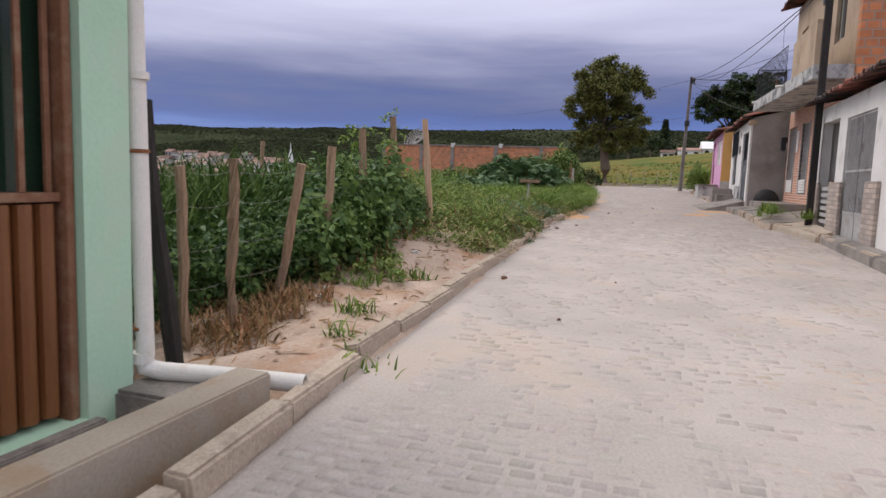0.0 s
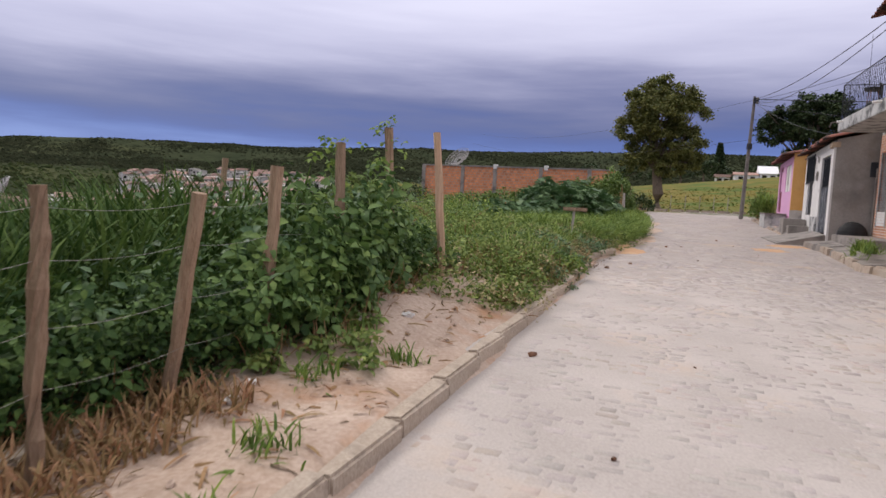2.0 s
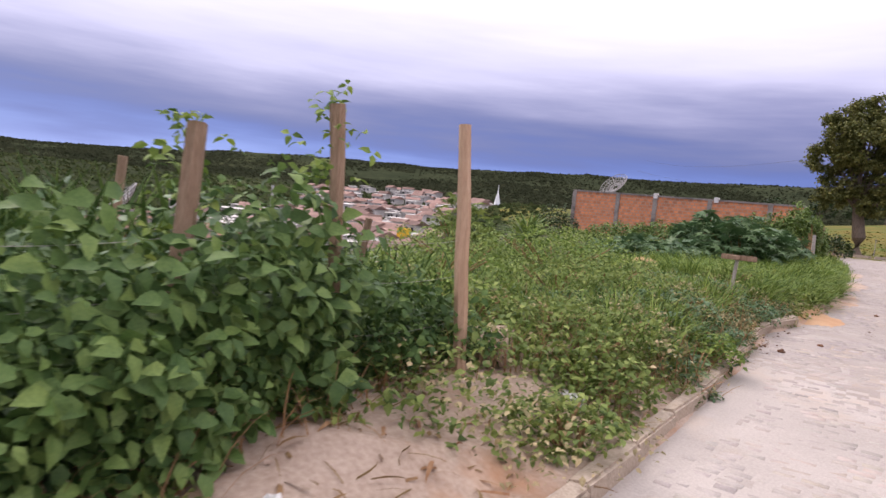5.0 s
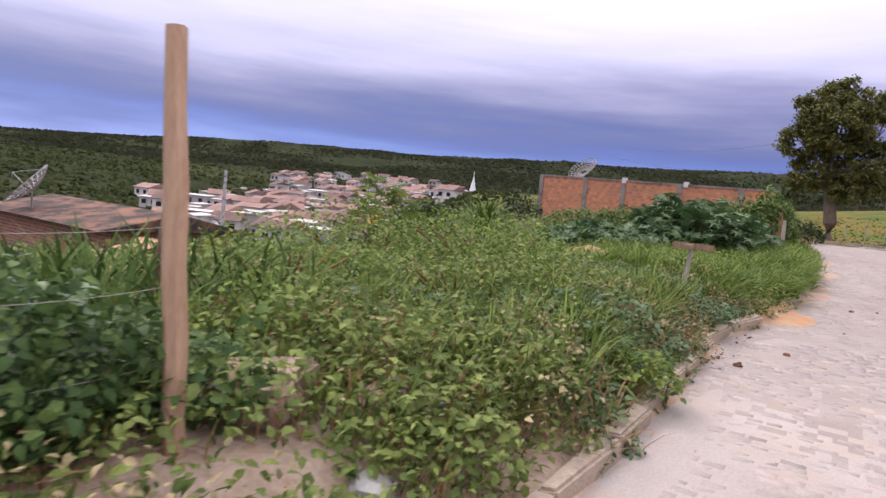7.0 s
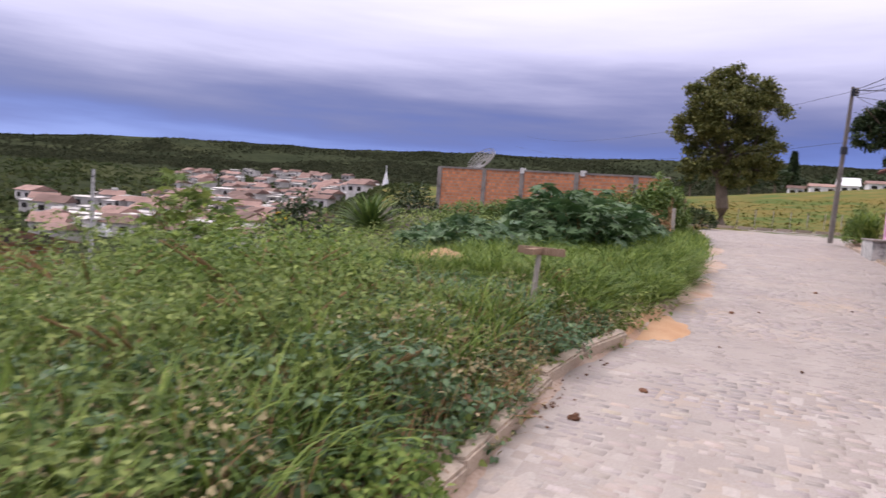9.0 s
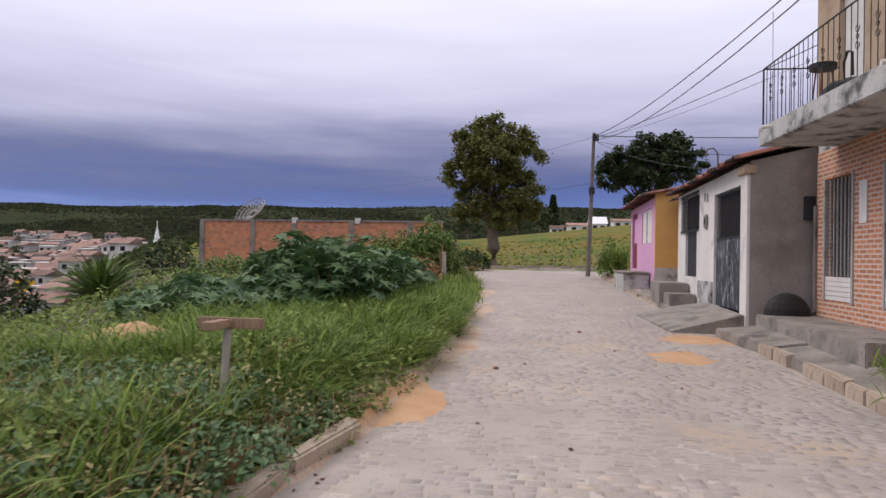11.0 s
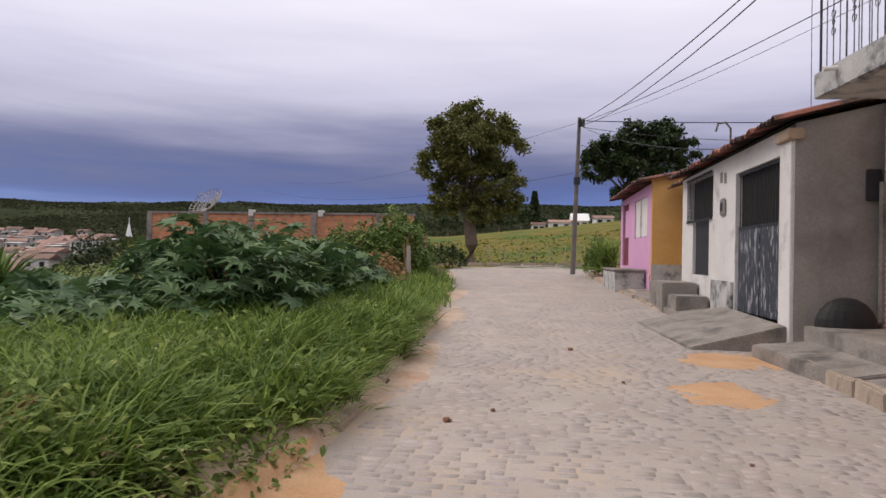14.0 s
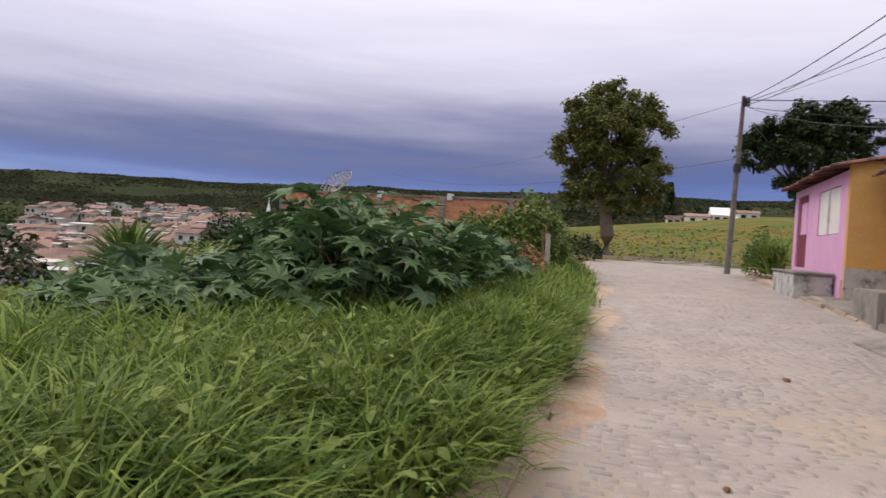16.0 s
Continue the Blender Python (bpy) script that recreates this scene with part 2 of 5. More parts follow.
M_greygate = mat("grey_gate_paint", (.34, .33, .32), (.44, .43, .42), 5, rough=.6, bump=.2, stain=(.17, .11, .08), stain_scale=3, stain_at=(.55, .75))
# near-black colour put in for the shade inside rooms and behind openings
M_dark = mat("painted_interior_shade", (.018, .016, .014), (.03, .027, .024), 3, rough=.9, bump=0)
M_rooftile = mat("clay_roof_tile", (.20, .095, .06), (.36, .18, .11), 3, bump=.4, fine=30, island=.3, stain=(.05, .042, .038), stain_scale=1.5, stain_at=(.40, .56))
M_townroof = mat("town_roof_clay", (.19, .115, .095), (.32, .205, .17), .4, bump=0, fine=3, obj=.4)
M_townwall = mat("town_wall_paint", (.40, .37, .34), (.64, .61, .58), .3, bump=0, fine=3, obj=.3)
M_chapel = mat("white_spire_paint", (.78, .78, .78), (.84, .84, .84), .5, bump=0, fine=4)
M_rubber = mat("black_plastic", (.015, .015, .016), (.03, .03, .03), 5, rough=.6, bump=.1)
M_paper = mat("litter_paper", (.66, .64, .62), (.78, .76, .74), 5, bump=.2)
M_sign_y = mat("yellow_tank", (.70, .42, .03), (.78, .5, .05), 1, bump=0)
M_blue = mat("blue_water_tank", (.05, .10, .30), (.07, .14, .38), 1, rough=.5, bump=0)
M_tiled = brick_mat("facade_brick_tile", (.50, .21, .12), (.58, .27, .16), (.62, .50, .42), .23, .075, .014, "y")
M_hollow = brick_mat("hollow_clay_brick", (.60, .22, .095), (.74, .31, .15), (.40, .27, .20), .26, .19, .020, "xy", grime=(.42, .19, .11))
M_stonetile = brick_mat("stone_cladding", (.40, .33, .29), (.52, .45, .40), (.30, .26, .23), .30, .085, .012, "y")


# ---- builders ----
def part(name, bm, material, parent=None, label=""):
    me = bpy.data.meshes.new(name)
    bm.to_mesh(me)
    bm.free()
    me.materials.append(material)
    ob = new(name, me)
    ob.parent = parent
    if label:
        tagged(ob, label)
    return ob


def thing(name, label, category, at=(0, 0, 0), group="", kind=""):
    e = new(name)
    e.location = at
    e.empty_display_size = .2
    bpy.context.view_layer.update()
    return tagged(e, label, category, group, kind)


def shift(ob, parent):
    """Hang a mesh that was built in world places under a thing that stands elsewhere."""
    ob.parent = parent
    ob.matrix_parent_inverse = Matrix.Translation(-parent.location)
    return ob


def box(bm, x0, x1, y0, y1, z0, z1, bevel=0.0):
    r = bmesh.ops.create_cube(bm, size=1)
    vs = r["verts"]
    bmesh.ops.transform(bm, matrix=Matrix.Translation(((x0 + x1) / 2, (y0 + y1) / 2, (z0 + z1) / 2)) @ Matrix.Diagonal((abs(x1 - x0), abs(y1 - y0), abs(z1 - z0), 1)), verts=vs)
    if bevel:
        bmesh.ops.bevel(bm, geom=list({e for v in vs for e in v.link_edges}), offset=bevel, segments=2, affect="EDGES")
    return bm


def B(*a, bevel=0.0):
    return box(bmesh.new(), *a, bevel=bevel)


def rod(bm, a, b, r0, r1=None, n=8):
    a, b = Vector(a), Vector(b)
    r1 = r0 if r1 is None else r1
    q = (b - a).to_track_quat("Z", "Y").to_matrix().to_4x4()
    bmesh.ops.create_cone(bm, cap_ends=True, segments=n, radius1=r0, radius2=r1, depth=(b - a).length, matrix=Matrix.Translation((a + b) / 2) @ q)
    return bm


def tube(bm, pts, radii, n=8):
    """A bent, tapering round bar through the points."""
    rings = []
    pts = [Vector(p) for p in pts]
    for i, p in enumerate(pts):
        d = (pts[min(i + 1, len(pts) - 1)] - pts[max(i - 1, 0)]).normalized()
        q = d.to_track_quat("Z", "Y").to_matrix()
        rings.append([bm.verts.new(p + q @ Vector((math.cos(k * math.tau / n), math.sin(k * math.tau / n), 0)) * radii[i]) for k in range(n)])
    for r, s in zip(rings, rings[1:]):
        for k in range(n):
            bm.faces.new((r[k], r[(k + 1) % n], s[(k + 1) % n], s[k]))
    bm.faces.new(rings[0][::-1])
    bm.faces.new(rings[-1])
    return bm


def wall_y(x0, x1, y0, y1, z0, z1, holes=()):
    """A wall along y with thickness x0..x1 and openings (ya, yb, za, zb) right through it."""
    bm = bmesh.new()
    ys = sorted({y0, y1, *(h[0] for h in holes), *(h[1] for h in holes)})
    for a, b in zip(ys, ys[1:]):
        cuts = sorted((h[2], h[3]) for h in holes if h[0] < (a + b) / 2 < h[1])
        z = z0
        for c, d in cuts:
            if c > z + .001:
                box(bm, x0, x1, a, b, z, c)
            z = d
        if z1 > z:
            box(bm, x0, x1, a, b, z, z1)
    bmesh.ops.remove_doubles(bm, verts=bm.verts, dist=.0005)
    return bm


def wire(name, a, b, sag, r, parent, material=None):
    a, b = Vector(a), Vector(b)
    pts = [a.lerp(b, i / 14) - Vector((0, 0, sag * 4 * (i / 14) * (1 - i / 14))) for i in range(15)]
    return part(name, tube(bmesh.new(), pts, [r] * 15, 5), material or M_wire, parent)


def mesh_np(name, verts, faces, material):
    me = bpy.data.meshes.new(name)
    k = faces.shape[1]
    me.vertices.add(len(verts))
    me.vertices.foreach_set("co", verts.astype(np.float32).ravel())
    me.loops.add(faces.size)
    me.loops.foreach_set("vertex_index", faces.astype(np.int32).ravel())
    me.polygons.add(len(faces))
    me.polygons.foreach_set("loop_start", np.arange(0, faces.size, k, dtype=np.int32))
    me.update(calc_edges=True)
    me.materials.append(material)
    return new(name, me)


rng = np.random.default_rng(7)


def scatter(name, template, pos, yaw, tilt, roll, size, material):
    """Many copies of one small leaf or blade, joined. tilt: how far it leans from lying along +y towards up."""
    tv, tf = template
    tv = np.array(tv, float)
    tf = np.array(tf, int)
    n = len(pos)
    size = np.broadcast_to(np.asarray(size, float), (n, 3)) if np.ndim(size) == 2 else np.repeat(np.asarray(size, float).reshape(-1, 1) * np.ones((n, 1)), 3, 1)
    v = tv[None] * size[:, None]
    c, s = np.cos(roll)[:, None], np.sin(roll)[:, None]
    v = np.stack([v[..., 0] * c + v[..., 2] * s, v[..., 1], -v[..., 0] * s + v[..., 2] * c], -1)
    c, s = np.cos(tilt)[:, None], np.sin(tilt)[:, None]
    v = np.stack([v[..., 0], v[..., 1] * c - v[..., 2] * s, v[..., 1] * s + v[..., 2] * c], -1)
    c, s = np.cos(yaw)[:, None], np.sin(yaw)[:, None]
    v = np.stack([v[..., 0] * c - v[..., 1] * s, v[..., 0] * s + v[..., 1] * c, v[..., 2]], -1)
    v += np.asarray(pos)[:, None]
    f = tf[None] + (np.arange(n) * len(tv))[:, None, None]
    return mesh_np(name, v.reshape(-1, 3), f.reshape(-1, tf.shape[1]), material)


# a folded oval leaf, a bent blade, a leaf of lobes
LEAF = ([(0, 0, 0), (-.32, .35, .09), (0, .4, 0), (.32, .35, .09), (-.2, .75, .02), (0, .75, -.05), (.2, .75, .02), (0, 1, -.16)],
        [(0, 2, 1, 1), (0, 3, 2, 2), (1, 2, 5, 4), (2, 3, 6, 5), (4, 5, 7, 7), (5, 6, 7, 7)])
LEAF = (LEAF[0], [(0, 2, 1), (0, 3, 2), (1, 2, 5), (1, 5, 4), (2, 3, 6), (2, 6, 5), (4, 5, 7), (5, 6, 7)])
BLADE = ([(-.022, 0, 0), (.022, 0, 0), (-.026, .4, .03), (.026, .4, .03), (-.018, .75, -.06), (.018, .75, -.06), (0, 1, -.24)],
         [(0, 1, 3), (0, 3, 2), (2, 3, 5), (2, 5, 4), (4, 5, 6)])


def lobes(n=7):
    v, f = [(0, 0, 0)], []
    for i in range(n):
        a = radians(-125 + 250 * i / (n - 1))
        r = .55 + .45 * math.cos(a * .55)
        for da, rr, z in ((-.20, .5, .05), (0, 1, -.13), (.20, .5, .05)):
            v.append((math.sin(a + da) * r * rr, .1 + math.cos(a + da) * r * rr, z * r))
        k = 1 + 3 * i
        f += [(0, k, k + 1), (0, k + 1, k + 2)]
        if i:
            f.append((0, k - 1, k))
    return v, f


CASTOR = lobes()
TUFT = ([(-.5, 0, 0), (.5, 0, 0), (.35, .6, .2), (-.3, .55, -.15), (0, .1, .45), (.1, .7, -.4)], [(0, 1, 2), (0, 2, 3), (0, 4, 5), (1, 5, 4)])

# ---- the lie of the land ----
def sm(a, b, v):
    t = np.clip((v - a) / (b - a), 0, 1)
    return t * t * (3 - 2 * t)


def road_z(y):
    return -.2 + .022 * np.clip(y, -20, 60)


def left_x(y):
    return np.interp(y, [-20, -3, -.8, 2, 6, 8.8, 10.5, 12, 14.5, 18, 22, 28, 40, 47], [-.3, -.68, -.88, -1.05, -1.25, -1.45, -1.6, -1.4, -1.3, -1.4, -1.65, -2.2, -3.5, -5.5])


def right_x(y):
    return np.interp(y, [-20, 5, 10, 11.5, 12.5, 16, 20, 25, 33, 40, 43, 47, 60], [4, 4, 3.95, 3.8, 3.32, 3.3, 3.2, 2.95, 2.72, 2.6, 3.2, 9, 14])


def bumps(x, y, s):
    return np.sin(x * s + 1.3 * np.sin(y * s * .7)) * np.cos(y * s * .9 + 1.7 * np.sin(x * s * .6 + 2))


def land(x, y):
    x, y = np.asarray(x, float), np.asarray(y, float)
    z0 = road_z(y)
    off = left_x(y) - x
    bank = np.interp(y, [-5, -.6, 1, 2.4, 5, 12, 20, 30], [-.07, -.05, .06, .26, .26, .2, .18, .2])
    near = z0 + bank * sm(.1, 1.1, off) + np.where(off > .1, .03 * bumps(x, y, 5) + .02 * bumps(x, y, 13), 0) * sm(.1, .5, off)
    near = near + .10 * sm(.02, .1, off) * (off > 0) - .03 * (off < 0) * (x < right_x(y)) + .12 * (x > right_x(y) + .1)
    near = near - .35 * sm(3, 6, off) * (1 - sm(18, 28, y)) - 1.6 * sm(6, 16, off) * (1 - sm(18, 30, y))
    near = near - .38 * (x < left_x(y) - .02) * (x > -2.4) * (1 - sm(-2.1, -1.85, y))
    d = np.hypot(x, y - 5)
    az = np.degrees(np.arctan2(x, y - 5))
    el = np.interp(az, [-180, -75, -69, -51, -37, -20, -8, 5, 30, 180], [2, 1.8, 1.6, 3.1, 3.45, 3.9, 4.3, 4.3, 4.2, 2])
    ridge = 1.5 + 700 * np.tan(np.radians(el))
    wob = 4 * bumps(x, y, .012) * sm(300, 600, d) * (1 - .7 * sm(600, 700, d)) + 1.2 * bumps(x, y, .05) * sm(120, 400, d)
    lo = [0, 20, 45, 100, 180, 260, 330]
    zl = np.interp(d, lo, [-.5, -1.3, -4.2, -8, -5, 1, 6]) + (ridge - 6) * sm(330, 720, d)
    fe = np.interp(az, [-30, -7, 7, 30], [1.0, 1.8, 3.45, 3.6])
    z130 = 1.5 + 130 * np.tan(np.radians(fe))
    zf = road_z(np.minimum(d, 52) + 5) + (z130 - 1.05) * sm(50, 150, d) + (ridge - z130) * sm(260, 720, d)
    w = sm(-42, -31, az) * (1 - sm(60, 130, az))
    far = zl * (1 - w) + zf * w + wob - .12 * (ridge - 10) * sm(760, 1400, d)
    k = sm(14, 36, d) * (1 - (1 - sm(-30, -16, az)) * 0)
    k = k * (1 - (x > -4) * (x < 9) * (y < 48))
    return near * (1 - k) + far * k

# ---- the large structure ----
def steps(a, b, s):
    return list(np.arange(a, b, s))


gx = np.array([-2600, -1900, -1500, -1200] + steps(-1000, -400, 25) + steps(-400, -120, 12) + steps(-120, -40, 5) + steps(-40, -8, 1) + steps(-8, 5, .16) + steps(5, 40, 2) + steps(40, 400, 20) + steps(400, 1001, 50) + [1300, 1900, 2600], float)
gy = np.array([-2600, -1900, -1300, -900, -500, -250, -120, -60, -30, -15] + steps(-8, 26, .2) + steps(26, 60, 1) + steps(60, 130, 4) + steps(130, 400, 12) + steps(400, 1001, 25) + [1250, 1600, 2000, 2600], float)
X, Y = np.meshgrid(gx, gy)
Z = land(X, Y)
nx, ny = len(gx), len(gy)
idx = np.arange(nx * ny).reshape(ny, nx)
quads = np.stack([idx[:-1, :-1], idx[:-1, 1:], idx[1:, 1:], idx[1:, :-1]], -1).reshape(-1, 4)
ground = mesh_np("ground", np.stack([X, Y, Z], -1).reshape(-1, 3), quads, M_sand)
ground.data.materials.append(M_field)
ground.data.materials.append(M_land)
ground.data.materials.append(M_shadesoil)
cx, cy = X.ravel()[quads].mean(1), Y.ravel()[quads].mean(1)
cd = np.hypot(cx, cy - 5)
caz = np.degrees(np.arctan2(cx, cy - 5))
which = np.where(cd > 175, 2, np.where((cy > 44) & (caz > -33), 1, np.where(cd > 13, 2, 0)))
which = np.where((cx > -4) & (cx < 12) & (cy < 45) & (cy > -12), 0, which)
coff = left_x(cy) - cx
# ground under the plants gets the soil with shade in its colour
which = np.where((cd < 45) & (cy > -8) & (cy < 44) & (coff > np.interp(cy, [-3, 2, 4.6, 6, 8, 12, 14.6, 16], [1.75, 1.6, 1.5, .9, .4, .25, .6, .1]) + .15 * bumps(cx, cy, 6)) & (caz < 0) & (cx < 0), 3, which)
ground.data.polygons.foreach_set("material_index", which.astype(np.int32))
ground.data.polygons.foreach_set("use_smooth", np.ones(len(quads), bool))
tagged(ground, "sandy roadside soil running out into green pasture and wooded hills", "ground", kind="structure")

ry = np.arange(-12, 56, .12)
ru = np.linspace(0, 1, 60)
RY, RU = np.meshgrid(ry, ru, indexing="ij")
RX = left_x(RY) + RU * (right_x(RY) - left_x(RY))
RZ = road_z(RY) + .004 * bumps(RX, RY, 2.1) + .003 * bumps(RX, RY, 6.3) - .03 * (1 - sm(0, .02, RU)) * 0
ridx = np.arange(RX.size).reshape(RX.shape)
rq = np.stack([ridx[:-1, :-1], ridx[:-1, 1:], ridx[1:, 1:], ridx[1:, :-1]], -1).reshape(-1, 4)
road = mesh_np("road", np.stack([RX, RY, RZ], -1).reshape(-1, 3), rq, M_roadsand)
road.data.polygons.foreach_set("use_smooth", np.ones(len(rq), bool))
road.data.materials.append(M_wash)
rcy, rcx = RY.ravel()[rq].mean(1), RX.ravel()[rq].mean(1)
road.data.polygons.foreach_set("material_index", (rcy + 1.6 * bumps(rcx, rcy, .9) + .7 * bumps(rcx, rcy, 2.7) + rng.normal(0, 1.6, len(rcy)) < 8.5).astype(np.int32))
tagged(road, "stone-paved street filled with pale sand and cement", "road", kind="structure")


# ---- green house with the steel door ----
def green_house():
    h = thing("green_house", "mint green plastered house with a brown steel door", "house", (-3, -5, -.3))
    def P(*a, **k):
        return shift(part(*a), h)
    P("wall", wall_y(-2.0, -1.75, -9, -2.32, -.4, 3.2, [(-3.75, -2.62, -.26, 2.35)]), M_green)
    P("side_wall", B(-6, -2.002, -2.5, -2.32, -1.2, 3.2), M_green)
    P("back_wall", B(-6, -5.8, -9, -2.502, -1.2, 3.2), M_green)
    P("roof", B(-6.2, -1.6, -9.2, -2.15, 3.2, 3.32, bevel=.01), M_rooftile)
    # near-black sheet in place of the shade inside the room
    P("dark_room", B(-2.6, -2.5, -4.2, -2.52, -.4, 2.6), M_dark)
    d = P("steel_door", B(-1.93, -1.90, -3.72, -2.65, -.24, .86), M_brown, h)
    for i in range(9):
        y = -3.66 + .115 * i
        b = bmesh.new()
        rod(b, (-1.875, y, -.22), (-1.875, y, .84), .047, n=10)
        shift(part("fluted_panel", b, M_brown), h)
    for y in (-3.73, -2.65):
        shift(part("door_frame", B(-1.95, -1.80, y - .025, y + .025, -.26, 2.33, bevel=.004), M_brown2), h)
    shift(part("cross_rail", B(-1.91, -1.83, -3.70, -2.675, .85, .895, bevel=.004), M_brown2), h)
    shift(part("cross_rail", B(-1.91, -1.83, -3.70, -2.675, 2.27, 2.32, bevel=.004), M_brown2), h)
    for i in range(7):
        y = -3.55 + .14 * i
        shift(part("bar", B(-1.885, -1.865, y - .015, y + .015, .896, 2.268), M_brown2), h)
    shift(part("pane", B(-1.945, -1.935, -3.70, -2.68, .88, 2.27), M_darkgreen), h)
    shift(part("threshold", B(-2.0, -1.68, -3.8, -2.56, -.40, -.262, bevel=.01), M_conc), h)
    return h


green_house()


def ledge():
    e = thing("entrance_step", "cement entrance step with a raised side wall beside the green house", "step", (-1.3, -3, -.45))
    shift(part("tread", B(-1.678, -1.22, -6, -2.45, -.5, -.30, bevel=.012), M_ledge), e)
    b = bmesh.new()
    box(b, -1.22, -1.0, -6.5, -2.12, -.5, -.05, bevel=.012)
    shift(part("side_wall", b, M_ledge, None, "rendered low wall stained orange"), e)
    shift(part("pipe_plinth", B(-1.80, -1.40, -2.449, -2.0, -.5, -.16, bevel=.02), M_conc), e)


ledge()


def downpipe():
    e = thing("drainpipe", "white PVC drainpipe stained by rusty brackets", "pipe", (-1.72, -2.24, -.1))
    shift(part("upright", rod(bmesh.new(), (-1.74, -2.24, -.02), (-1.81, -2.24, 3.1), .05, n=20), M_pvc), e)
    shift(part("socket", rod(bmesh.new(), (-1.76, -2.24, -.06), (-1.76, -2.24, .0), .062, n=20), M_pvc), e)
    shift(part("socket", rod(bmesh.new(), (-1.76, -2.24, 1.50), (-1.76, -2.24, 1.54), .056, n=20), M_pvc), e)
    b = tube(bmesh.new(), [(-1.76, -2.24, -.03), (-1.75, -2.23, -.09), (-1.66, -2.19, -.115), (-1.4, -2.12, -.12), (-.86, -2.0, -.135)], [.052] * 5, 20)
    b.faces.ensure_lookup_table()
    bmesh.ops.delete(b, geom=[b.faces[-1]], context="FACES")
    o = shift(part("outlet_pipe", b, M_pvc), e)
    so = o.modifiers.new("thick", "SOLIDIFY")
    so.thickness = .006
    for z in (.139, 1.118):
        b = rod(bmesh.new(), (-1.76, -2.24, z - .01), (-1.76, -2.24, z + .01), .0545, n=18)
        rod(b, (-1.80, -2.33, z), (-1.72, -2.27, z), .008)
        shift(part("bracket", b, M_rust, None, "rusty pipe bracket"), e)


downpipe()


# ---- houses across the street ----
def tiles_row(name, parent, x0, x1, y0, y1, z0, z1, n):
    """A lean-to roof of half-round clay tiles: rows run from the eave at x0, z0 up to x1, z1."""
    w = (y1 - y0) / n
    for i in range(n):
        y = y0 + w * (i + .5)
        r = random.uniform(.9, 1.1) * w * .58
        dz = random.uniform(-.015, .015)
        b = bmesh.new()
        rings = []
        for x, z in ((x0 + random.uniform(-.04, .04), z0 + dz), (x1, z1 + dz)):
            arc = [(y + q * math.cos(a), z + q * .8 * math.sin(a)) for q, order in ((r, 1), (r - .018, -1)) for a in np.linspace(0, math.pi, 5)[::order]]
            rings.append([b.verts.new((x, *p)) for p in arc])
        for k in range(10):
            b.faces.new((rings[0][k], rings[0][(k + 1) % 10], rings[1][(k + 1) % 10], rings[1][k]))
        b.faces.new(rings[0][::-1])
        b.faces.new(rings[1])
        shift(part(name + "_tile", b, M_rooftile), parent)


def railing(parent, y0, y1, x, z0, z1, n, name="bar", r=.008, material=None):
    for i in range(n):
        y = y0 + (y1 - y0) * i / (n - 1)
        shift(part(name, rod(bmesh.new(), (x, y, z0), (x, y, z1), r, n=5), material or M_black), parent)


